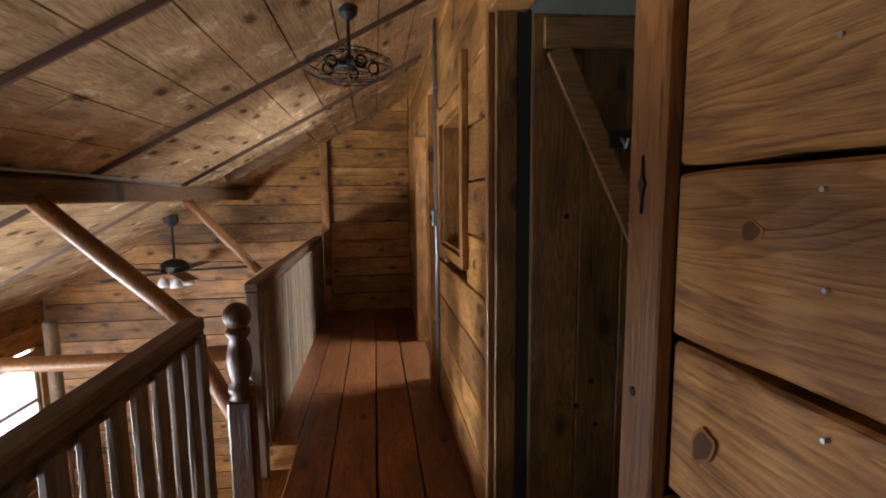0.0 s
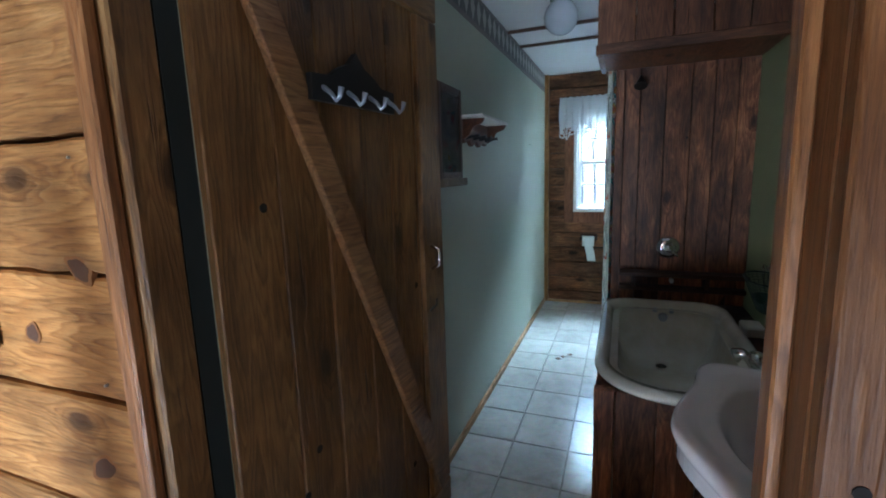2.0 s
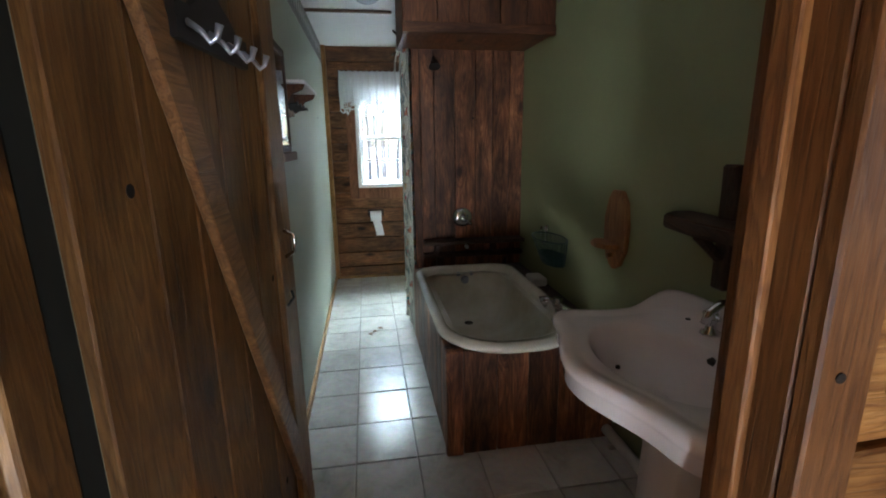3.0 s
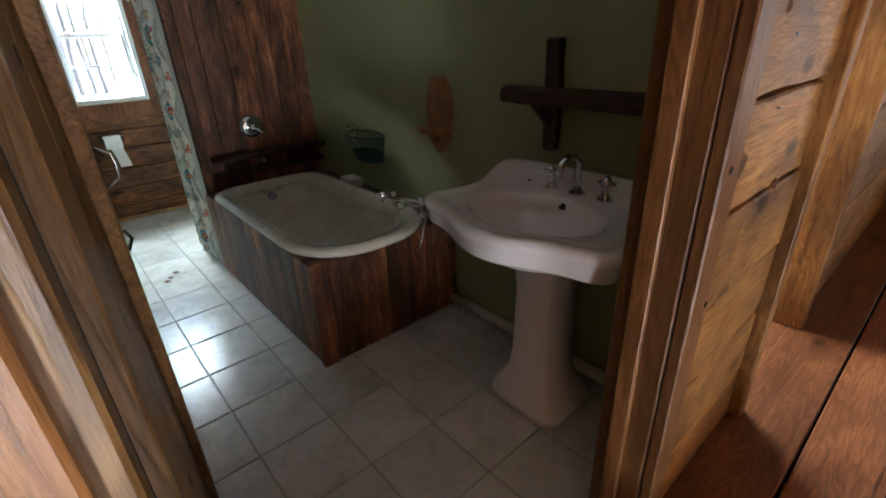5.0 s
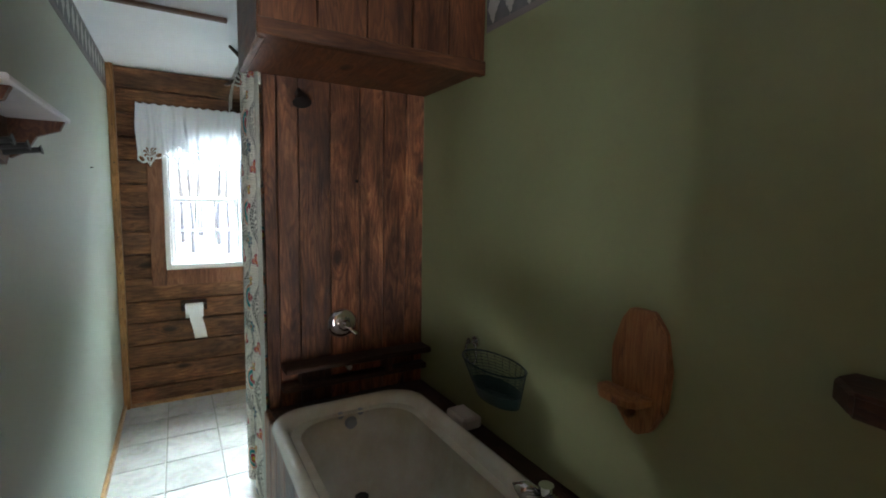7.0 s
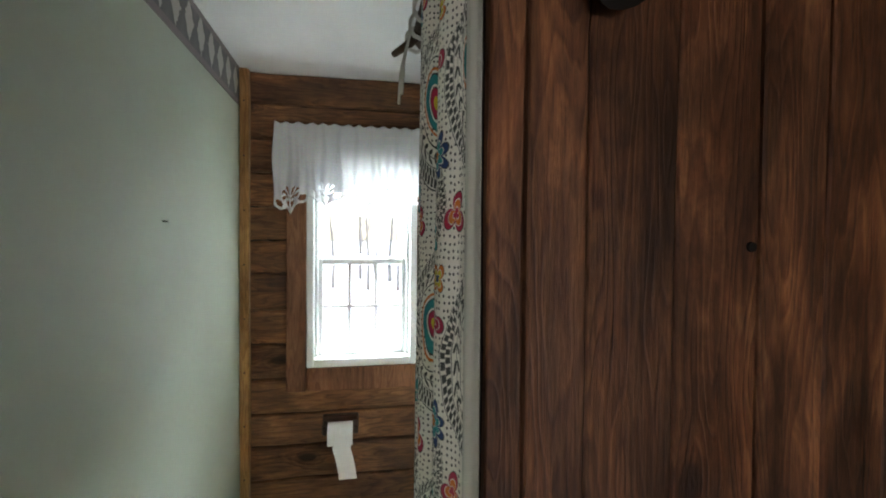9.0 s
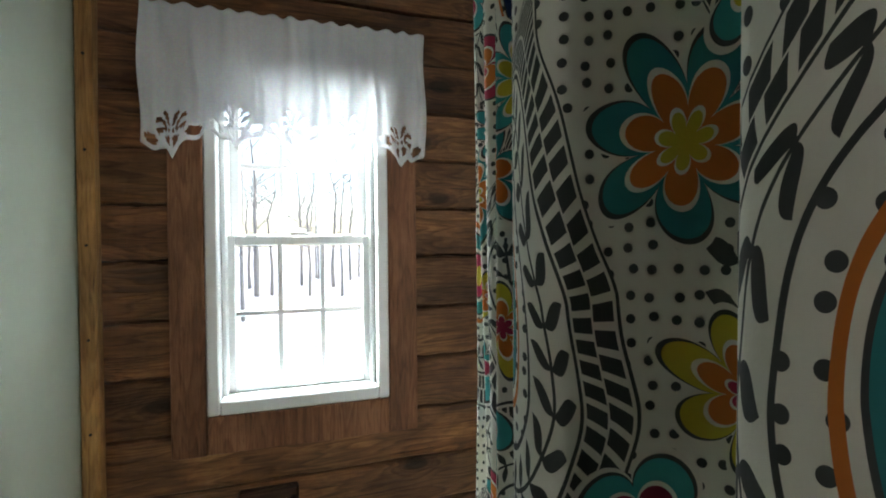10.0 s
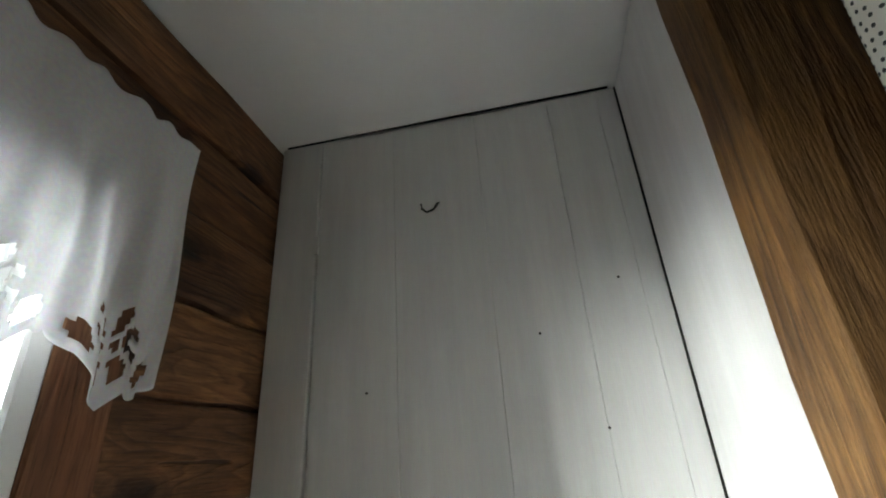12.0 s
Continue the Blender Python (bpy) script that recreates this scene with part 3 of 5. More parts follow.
part("chinking", box(4.40, 4.46, -0.3, WY0 - 0.012, -0.1, 2.2, 0), dark_hole, logs, "dark backing in the joints")
part("chinking", box(4.40, 4.46, WY1 + 0.012, 1.6, -0.1, 2.2, 0), dark_hole, logs)
part("chinking", box(4.40, 4.46, WY0 - 0.012, WY1 + 0.012, -0.1, WZ0, 0), dark_hole, logs)
part("chinking", box(4.40, 4.46, WY0 - 0.012, WY1 + 0.012, WZ1, 2.2, 0), dark_hole, logs)
# casing boards round the window
for y0, y1, z0, z1, ax in ((WY1, WY1 + 0.082, WZ0 - 0.10, WZ1 + 0.08, 2), (WY0 - 0.082, WY0, WZ0 - 0.10, WZ1 + 0.08, 2), (WY0, WY1, WZ0 - 0.10, WZ0, 1), (WY0, WY1, WZ1, WZ1 + 0.08, 1)):
    tagged(part("trim", rough_board(4.284, 4.301, y0 + 0.001, y1 - 0.001, z0 + 0.001, z1 - 0.001, ax, 0.0015, 0.003), casing), "rough-sawn brown window casing board", "casing", kind="structure")

win = thing("window_1", (4.40, 0.985, WZ0), "white vinyl double-hung window with six-over-six grilles", "window", kind="structure")
fw = 0.034


def ring_frame(name, x0, x1, y0, y1, z0, z1, w, parent, wb=None, label=""):
    wb = wb or w
    for a in ((x0, x1, y0, y0 + w, z0, z1), (x0, x1, y1 - w, y1, z0, z1), (x0, x1, y0 + w, y1 - w, z0, z0 + wb), (x0, x1, y0 + w, y1 - w, z1 - w, z1)):
        part(name, box(*a, 0.004), vinyl, parent, label)


ring_frame("window_frame", 4.284, 4.445, WY0, WY1, WZ0, WZ1, 0.030, win, 0.036)
for y in (WY0 + 0.030, WY1 - 0.044):
    part("track", box(4.33, 4.44, y, y + 0.014, WZ0 + 0.036, WZ1 - 0.03, 0.003), vinyl, win)


def sash(x, y0, y1, z0, z1, rail):
    s = part("sash", box(x, x + 0.03, y0, y0 + 0.026, z0, z1, 0.003), vinyl, win)
    for a in ((x, x + 0.03, y1 - 0.026, y1, z0, z1), (x, x + 0.03, y0 + 0.026, y1 - 0.026, z0, z0 + rail), (x, x + 0.03, y0 + 0.026, y1 - 0.026, z1 - 0.026, z1)):
        part("sash_rail", box(*a, 0.003), vinyl, s)
    iy0, iy1, iz0, iz1 = y0 + 0.026, y1 - 0.026, z0 + rail, z1 - 0.026
    for k in (1, 2):
        y = iy0 + (iy1 - iy0) * k / 3
        part("muntin", box(x + 0.010, x + 0.019, y - 0.0065, y + 0.0065, iz0, iz1, 0.001), vinyl, s)
    zc = (iz0 + iz1) / 2
    part("muntin", box(x + 0.009, x + 0.020, iy0, iy1, zc - 0.0065, zc + 0.0065, 0.001), vinyl, s)
    g = part("pane", box(x + 0.0205, x + 0.0225, iy0, iy1, iz0, iz1, 0), glass, s, "glass pane with an added grey tint that dims the outside view")
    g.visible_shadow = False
    return s


sash(4.355, WY0 + 0.036, WY1 - 0.036, WZ0 + 0.034, 1.322, 0.026)
sash(4.398, WY0 + 0.046, WY1 - 0.046, 1.30, WZ1 - 0.028, 0.026)
part("outer_reveal", box(4.461, 4.60, WY0 - 0.040, WY0 + 0.004, WZ0 - 0.02, WZ1, 0.003), rubble, win, "cream painted outer reveal")
part("outer_reveal", box(4.461, 4.60, WY1 - 0.004, WY1 + 0.040, WZ0 - 0.02, WZ1, 0.003), rubble, win, "cream painted outer reveal")
part("sash_lock", box(4.338, 4.356, 0.955, 1.015, 1.322, 1.331, 0.003), vinyl, win)
part("sash_lock", tube([(4.345, 0.97, 1.335), (4.345, 0.99, 1.340), (4.340, 1.02, 1.336)], 0.004, 6), vinyl, win)
for y in (WY0 + 0.09, WY1 - 0.12):
    part("tilt_latch", box(4.345, 4.356, y, y + 0.03, 1.318, 1.326, 0.002), vinyl, win)


# valance: gathered cloth with a scalloped, pierced hem
def valance():
    bm = bmesh.new()
    y0, y1, n, m = 0.650, 1.345, 360, 56
    grid = []
    for i in range(n + 1):
        f = i / n
        y = y0 + f * (y1 - y0)
        wave = math.sin(f * 62 + 1.3 * math.sin(f * 9)) * 0.5 + math.sin(f * 131) * 0.25
        lobe = abs(math.sin(f * math.pi * 5))
        point = max(0.0, 1 - abs((f * 5) % 1 - 0.5) * 8) * 0.022
        side = 0.045 * max(0, 1 - min(f, 1 - f) / 0.22)
        drop = 1.585 - side - 0.030 * lobe ** 0.6 - point
        col = []
        for j in range(m + 1):
            g = j / m
            z = 1.878 + 0.004 * math.sin(f * 90) + (drop - 1.878) * g
            amp = 0.004 + 0.012 * g
            col.append(bm.verts.new((4.252 + wave * amp - 0.012 * g * math.sin(f * 3.1), y + 0.004 * math.sin(g * 7 + f * 30), z)))
        grid.append(col)
    for i in range(n):
        for j in range(m):
            f, g = (i + 0.5) / n, (j + 0.5) / m
            # eyelets near the hem
            u, w = ((f * 5) % 1 - 0.5) * (y1 - y0) / 5, (g - 0.84) * 0.31
            r, th = math.hypot(u, w), math.atan2(w, u)
            if 0.010 < r < 0.034 and abs((th * 8 / math.tau) % 1 - 0.5) < 0.30 and j < m - 1:
                continue
            if 0.004 < r < 0.008:
                continue
            u2, w2 = (f * 15) % 1 - 0.5, (g - 0.93) / 0.035
            if r > 0.042 and j < m - 2 and (u2 / 0.36) ** 2 + w2 * w2 < 1:
                continue
            bm.faces.new((grid[i][j], grid[i + 1][j], grid[i + 1][j + 1], grid[i][j + 1]))
    return bm


vt = thing("valance", (4.25, 1.0, 1.87), "white gathered cotton valance with pierced scalloped hem", "valance")
val = part("cloth", valance(), voile, vt, smooth=True)
sol = val.modifiers.new("thickness", "SOLIDIFY")
sol.thickness = 0.0012
part("rod", tube([(4.262, 0.66, 1.868), (4.262, 1.338, 1.868)], 0.006, 8), vinyl, vt)
for y in (0.67, 1.33):
    part("bracket", box(4.262, 4.302, y - 0.004, y + 0.004, 1.860, 1.874, 0.001), vinyl, vt)

# toilet-paper holder on the logs
tp = thing("toilet_paper_holder", (4.25, 1.08, 0.60), "dark wooden holder with a half-used white paper roll", "paper holder")
part("backplate", box(4.270, 4.300, 1.00, 1.15, 0.600, 0.660, 0.006), darkwood[1], tp)
for y in (1.012, 1.138):
    part("arm", box(4.20, 4.272, y - 0.010, y + 0.010, 0.605, 0.640, 0.005), darkwood[0], tp)
part("paper_roll", tube([(4.222, 1.025, 0.602), (4.222, 1.125, 0.602)], 0.047, 24), paper, tp, "white tissue roll")


def tail():
    rows = [(4.175, 0.60, 0.0), (4.172, 0.56, 0.004), (4.178, 0.52, -0.006), (4.185, 0.48, -0.014), (4.186, 0.44, -0.02), (4.190, 0.425, -0.022)]
    return loft([[(x, 1.028 + s, z), (x, 1.10 + s, z), (x + 0.001, 1.10 + s, z), (x + 0.001, 1.028 + s, z)] for x, z, s in rows])


part("paper_tail", tail(), paper, tp)

# end wall of the tub: upright planks
ends = thing("wall_plank_tub_end", (2.87, 0.5, 0), "reddish brown upright barn planks at the tub's end", "wall", kind="structure")
ys = [0.142, 0.235, 0.345, 0.455, 0.585, 0.715, 0.80, 0.85]
for a, b in zip(ys, ys[1:]):
    part("plank", rough_board(2.85 + rng.uniform(-0.003, 0.003), 2.873, a + 0.0015, b - 0.0015, 0, 2.09, 2, 0.002, 0.003, 10), plankwood, ends)
part("backing", box(2.873, 2.90, 0.0, 0.845, 0, 2.09, 0), dark_hole, ends)
part("knot_hole", tube([(2.847, 0.47, 1.405), (2.852, 0.47, 1.405)], 0.007, 9), dark_hole, ends)
ch = thing("wall_plank_side", (3.2, 0.72, 0), "dark upright planks behind the shower curtain", "wall", kind="structure")
x = 2.90
while x < 3.46:
    part("plank", rough_board(x, min(x + 0.138, 3.47), 0.69, 0.715, 0, 2.09, 2, 0.002, 0.003), plankwood, ch)
    x += 0.14
tagged(part("post", rough_board(3.461, 3.590, 0.645, 0.735, 0, 2.09, 2, 0.003, 0.006, 14), postwood), "rough-sawn brown timber post beside the toilet alcove", "post", kind="structure")

# soffit box over the tub
so = thing("soffit_box", (2.62, 0.5, 1.80), "brown boarded box under the ceiling over the tub", "soffit", kind="structure")
ys = [0.143, 0.30, 0.44, 0.60, 0.76, 0.925]
for a, b in zip(ys, ys[1:]):
    part("board", rough_board(2.375, 2.40, a + 0.002, b - 0.002, 1.835, 2.09, 2, 0.002, 0.003, 3), boxwood[2], so)
part("rail", rough_board(2.365, 2.402, 0.143, 0.935, 1.790, 1.838, 1, 0.002, 0.004), boxwood[1], so, "lighter bottom rail")
part("bottom", box(2.40, 2.85, 0.143, 0.905, 1.802, 1.82, 0), boxwood[0], so)
part("side", rough_board(2.40, 2.85, 0.905, 0.93, 1.79, 2.09, 0, 0.002, 0.003), boxwood[0], so)

# toilet alcove
al = thing("wall_white_alcove", (3.95, 0.36, 1.13), "white painted board panel above the toilet alcove", "wall", kind="structure")
xs = [3.588, 3.626, 3.721, 3.87, 4.045, 4.205]
for a, b in zip(xs, xs[1:]):
    part("board", rough_board(a + 0.0002, b - 0.0002, 0.335, 0.362, 1.13, 2.09, 2, 0.0003, 0.0006), white_board, al)
part("stile", rough_board(4.208, 4.30, 0.330, 0.366, 0, 2.09, 2, 0.001, 0.002), white_board, al)
for z in (0.55, 1.28, 1.82):
    part("hinge", box(4.202, 4.211, 0.362, 0.369, z, z + 0.04, 0.001), white_board, al)
part("alcove_side", box(3.561, 3.586, -0.1, 0.644, 0, 2.09, 0.002), white_board, al)
part("alcove_back", box(3.58, 4.45, -0.16, -0.12, 0, 2.09, 0), white_board, al)
part("alcove_wall", box(4.36, 4.40, -0.12, 0.33, 0, 1.4, 0), white_board, al)
part("alcove_board", rough_board(4.335, 4.36, 0.09, 0.325, 0, 1.10, 2, 0.001, 0.002), white_board, al)
part("dark_gap", box(4.20, 4.36, 0.10, 0.33, 1.135, 1.16, 0), dark_hole, al)
part("hook", tube([(3.955, 0.366, 1.893), (3.955, 0.378, 1.885), (3.962, 0.384, 1.870), (3.975, 0.384, 1.866), (3.985, 0.382, 1.876), (3.986, 0.382, 1.886)], 0.0022, 6), iron, al, "small black cup hook")
for x, z in ((3.72, 1.47), (3.80, 1.62), (4.10, 1.55), (3.66, 1.7)):
    part("nail_head", nail((x, 0.363, z), 0, 0.0025, iron), iron, al)
tagged(part("trim", box(3.60, 4.29, 0.3645, 0.3665, 2.090, 2.0945, 0), dark_hole), "dark joint under the ceiling", "trim", kind="structure")
part("dark_gap", box(3.5865, 3.5895, 0.362, 0.366, 1.2, 2.09, 0), dark_hole, al)

# ---- hall and loft structure ----
hall = thing("wall_hall_boards", (0.42, 1.5, 0), "honey-coloured horizontal pine boards with dark joints", "wall", kind="structure")


def hall_boards(y0, y1, z0, z1, start=0.0, step=0.222, holes=()):
    z = start
    while z < z1:
        a, b = max(z, z0), min(z + step, z1)
        if b - a > 0.02:
            spans = [(y0, y1)]
            for hy0, hy1, hz0, hz1 in holes:
                if b > hz0 + 0.01 and a < hz1 - 0.01:
                    spans = [s for sp in spans for s in ((sp[0], min(sp[1], hy0)), (max(sp[0], hy1), sp[1])) if s[1] - s[0] > 0.01]
            for s0, s1 in spans:
                part("board", rough_board(0.392 + rng.uniform(-0.003, 0.004), 0.45, s0 + 0.001, s1 - 0.001, a + 0.004, b - 0.004, 1, 0.003, 0.005, 7), pine[1], hall)
        z += step


NICHE = (1.945, 2.555, 1.005, 1.66)
hall_boards(-0.02, 0.548, 0, 2.6, -0.03)
hall_boards(0.548, 1.533, 1.885, 2.6, -0.03)
hall_boards(1.533, 3.02, 0, 2.6, 0.0, 0.222, [NICHE])
hall_boards(3.02, 3.92, 1.80, 2.6, 0.0)
hall_boards(3.92, 5.14, 0, 2.6, 0.0)
hall_boards(-3.0, -0.80, 0, 2.6, 0.0)
hall_boards(-0.80, -0.02, 1.85, 2.6, 0.0)
for y0, y1, z0, z1 in ((-0.02, 0.584, 0, 2.7), (0.54, 1.545, 1.89, 2.7), (1.56, 1.94, 0, 2.7), (2.56, 3.02, 0, 2.7), (1.94, 2.56, 0, 1.0), (1.94, 2.56, 1.665, 2.7), (3.02, 3.92, 1.8, 2.7), (3.92, 5.2, 0, 2.7), (-3, -0.8, 0, 2.7), (-0.8, -0.02, 1.85, 2.7)):
    part("backing", box(0.445, 0.454, y0, y1, z0, z1, 0), dark_hole, hall)

# large knots and screw heads in the boards
knotwood = plain("knot_heart", (0.085, 0.028, 0.006), 0.75, spot=0.25, scale=60, relief=0.3)
knotring = plain("knot_rim", (0.27, 0.105, 0.024), 0.75, spot=0.25, scale=45, relief=0.3)


def oval(y, z, ry, rz, x0, tilt):
    pts = []
    for k in range(22):
        a = math.tau * k / 22
        w = 1 + 0.10 * math.sin(3 * a + y * 40) + 0.06 * math.sin(5 * a + z * 30)
        u, v = ry * w * math.cos(a), rz * w * math.sin(a)
        pts.append((y + u * math.cos(tilt) - v * math.sin(tilt), z + u * math.sin(tilt) + v * math.cos(tilt)))
    return prism(pts, 0, x0, 0.40)


for y, z, ry, rz, tilt in ((0.426, 1.230, 0.011, 0.010, 0.0), (0.478, 0.960, 0.013, 0.021, 0.5), (0.20, 0.86, 0.014, 0.011, 0.2), (1.783, 0.995, 0.016, 0.015, 0.0), (1.792, 0.606, 0.013, 0.014, 0.3), (2.30, 0.655, 0.015, 0.012, 0.0), (1.641, 0.755, 0.030, 0.018, -0.4), (1.62, 1.12, 0.026, 0.016, 0.5), (2.05, 0.50, 0.034, 0.012, -0.9), (4.4, 1.0, 0.02, 0.016, 0.0)):
    part("knot_rim", oval(y, z, ry * 1.35, rz * 1.3, 0.3906, tilt), knotring, hall, "brown ring round a knot")
    part("knot", oval(y, z, ry, rz, 0.3899, tilt), knotwood, hall, "dark round knot")
for y, z in ((0.350, 1.273), (0.340, 1.184), (0.345, 1.401), (0.33, 1.05), (1.60, 1.30), (1.60, 0.92)):
    part("screw_head", tube([(0.3885, y, z), (0.398, y, z)], 0.0024, 8), steel, hall)

# bathroom door frame
fr = thing("door_frame", (0.45, 1.06, 0), "worn reddish pine door frame of the bathroom", "door frame", kind="structure")
part("jamb", rough_board(0.372, 0.40, 0.552, 0.632, 0, 1.885, 2, 0.001, 0.004), trimwood, fr)
part("jamb", rough_board(0.401, 0.525, 0.585, 0.632, 0, 1.86, 2, 0.001, 0.004), trimwood, fr)
part("jamb_stop", rough_board(0.45, 0.49, 0.632, 0.648, 0, 1.85, 2, 0.001, 0.003), trimwood, fr)
part("jamb", rough_board(0.375, 0.398, 1.497, 1.534, 0, 1.885, 2, 0.001, 0.004), trimwood, fr)
part("jamb", rough_board(0.399, 0.472, 1.478, 1.530, 0, 1.86, 2, 0.001, 0.004), doorwood, fr)
# near-black strip paints in the shade of the hinge gap
part("gap", box(0.473, 0.5165, 1.479, 1.52, 0, 1.86, 0), hinge_shade, fr, "near-black strip for the shade in the gap at the hinges")
part("head", rough_board(0.375, 0.50, 0.634, 1.495, 1.852, 1.885, 1, 0.001, 0.004), doorwood, fr)
for z in (1.283,):
    part("strike", prism([(0.594, z - 0.040), (0.596, z - 0.014), (0.602, z), (0.596, z + 0.014), (0.594, z + 0.040), (0.592, z + 0.014), (0.586, z), (0.592, z - 0.014)], 0, 0.368, 0.373), iron, fr, "black iron diamond latch plate")
for y, z in ((0.60, 0.98), (0.565, 0.70), (0.575, 1.74)):
    part("knot", tube([(0.3705, y, z), (0.3730, y, z)], 0.007, 10), dark_hole, fr)

# bathroom door, standing open along the green wall: drawn flat, then turned on its hinge
DOOR_AT, DOOR_TURN = Vector((0.517, 1.462, 0.0)), math.atan2(1.398 - 1.462, 1.407 - 0.517)
door = thing("door_1", DOOR_AT, "open ledged-and-braced door of knotty pine planks", "door", kind="structure")
door.rotation_euler = (0, 0, DOOR_TURN)


def door_part(name, bm, mat, label="", parent=None, smooth=False):
    bm.transform(Matrix.Translation(DOOR_AT))
    return part(name, bm, mat, parent or door, label, smooth)


DW, DH = 0.892, 1.845
dx = [0.0, 0.165, 0.31, 0.46, 0.60, 0.745, DW]
for a, b in zip(dx, dx[1:]):
    door_part("plank", rough_board(a + 0.0015, b - 0.0015, 0.0, 0.026, 0.012, DH, 2, 0.001, 0.003), doorwood)
door_part("ledge", rough_board(0.03, DW - 0.005, -0.022, -0.001, 1.735, 1.83, 0, 0.001, 0.004), bracewood)
door_part("ledge", rough_board(0.03, DW - 0.005, -0.022, -0.001, 0.02, 0.115, 0, 0.001, 0.004), bracewood)
ba, bb = Vector((0.075, -0.0115, 1.735)), Vector((DW - 0.045, -0.0115, 0.115))
brace = beam(ba, bb, 0.021, 0.075, 0.003)
door_part("brace", brace, bracewood, "diagonal pine brace")
door_part("edge_strip", rough_board(0.752, DW - 0.001, -0.018, -0.0005, 0.117, 1.733, 2, 0.001, 0.003), doorwood)


def rack():
    out = [(0.25, 1.42), (0.25, 1.475), (0.31, 1.478), (0.345, 1.50), (0.385, 1.515), (0.415, 1.545), (0.445, 1.515), (0.485, 1.50), (0.52, 1.478), (0.58, 1.475), (0.58, 1.42)]
    return prism(out, 1, -0.034, -0.020)


r = door_part("hook_rack", rack(), iron, "black iron coat-hook rack with scrolled top")
for k in range(4):
    hx = 0.285 + k * 0.088
    door_part("hook", tube([(hx, -0.034, 1.45), (hx, -0.055, 1.435), (hx, -0.068, 1.418), (hx, -0.078, 1.425), (hx, -0.084, 1.445)], [0.006, 0.005, 0.005, 0.005, 0.007], 7), steel, "", r, True)
hx = 0.80
door_part("handle", tube([(hx, -0.020, 0.94), (hx, -0.045, 0.955), (hx, -0.050, 0.98), (hx, -0.045, 1.005), (hx, -0.020, 1.02)], [0.006, 0.005, 0.005, 0.005, 0.006], 8), chrome, "bright pull handle", None, True)
door_part("latch", tube([(hx - 0.03, -0.020, 0.80), (hx, -0.032, 0.815), (hx + 0.02, -0.022, 0.83)], 0.004, 7), iron, "small iron hook")
for x, z in ((0.17, 0.53), (0.22, 0.62), (0.24, 0.46), (0.46, 0.98), (0.72, 0.9), (0.12, 1.2), (0.66, 0.3)):
    door_part("knot", tube([(x, -0.0008, z), (x, 0.003, z)], 0.010, 9), dark_hole)

# opening in the hall wall with a deep frame
ni = thing("window_niche", (0.45, 2.25, 1.0), "unglazed pine-framed opening in the hall wall", "opening", kind="structure")
y0, y1, z0, z1 = NICHE
part("side", box(0.385, 0.75, y1 - 0.02, y1 - 0.001, z0, z1, 0.002), pine[2], ni)
part("side", box(0.385, 0.75, y0 + 0.001, y0 + 0.02, z0, z1, 0.002), pine[2], ni)
part("sill", box(0.385, 0.75, y0 + 0.02, y1 - 0.02, z0, z0 + 0.018, 0.002), pine[1], ni)
part("top", box(0.385, 0.75, y0 + 0.02, y1 - 0.02, z1 - 0.018, z1, 0.002), pine[1], ni)
part("back", box(0.75, 0.77, y0, y1, z0, z1, 0), pine[2], ni)
part("casing", rough_board(0.362, 0.391, y0 - 0.055, y0, 0.955, 1.86, 2, 0.001, 0.004), pine[2], ni)
part("casing", rough_board(0.362, 0.391, y1, y1 + 0.07, 0.955, 1.76, 2, 0.001, 0.004), pine[2], ni)
part("casing", rough_board(0.364, 0.391, y0 + 0.001, y1 - 0.001, 0.955, 1.004, 1, 0.001, 0.004), pine[1], ni)
part("casing", rough_board(0.364, 0.391, y0 + 0.001, y1 - 0.001, 1.661, 1.73, 1, 0.001, 0.004), pine[1], ni)
part("knob", tube([(0.752, 2.33, 1.27), (0.72, 2.33, 1.27)], [0.012, 0.022], 12), iron, ni, "dark iron knob")

# conduit and switch box
co = thing("electrical_conduit", (0.37, 2.77, 0), "galvanised conduit running up the board wall to a switch", "conduit")
part("pipe", tube([(0.375, 2.77, 0.0), (0.375, 2.77, 2.3)], 0.012, 10), steel, co, smooth=True)
part("switch_box", box(0.345, 0.39, 2.735, 2.80, 1.09, 1.19, 0.006), steel, co, "grey metal switch box")
part("switch", box(0.335, 0.346, 2.76, 2.775, 1.125, 1.155, 0.002), iron, co)
for z in (0.5, 1.3, 1.9):
    part("strap", box(0.36, 0.391, 2.745, 2.795, z, z + 0.02, 0.002), steel, co)

# second doorway further along the hall
d2 = thing("door_frame_2", (0.45, 3.5, 0), "dark pine frame of an open bedroom doorway", "door frame", kind="structure")
part("jamb", rough_board(0.35, 0.52, 3.02, 3.06, 0, 1.80, 2, 0.001, 0.004), doorwood, d2)
part("jamb", rough_board(0.35, 0.52, 3.88, 3.92, 0, 1.80, 2, 0.001, 0.004), pine[2], d2)
part("head", rough_board(0.35, 0.52, 3.062, 3.878, 1.76, 1.80, 1, 0.001, 0.004), doorwood, d2)
part("casing", rough_board(0.345, 0.388, 3.922, 4.02, 0, 1.9, 2, 0.001, 0.004), pine[2], d2)
part("casing", rough_board(0.345, 0.388, 2.92, 3.018, 0, 1.9, 2, 0.001, 0.004), pine[2], d2)
slab("wall_bedroom_north", 0.52, 2.5, 5.14, 5.2, 0, 2.6, pine[0], "plain pine wall closing the bedroom")
slab("wall_bedroom_east", 2.4, 2.46, 1.56, 5.2, 0, 2.6, pine[1], "plain pine wall of the bedroom")
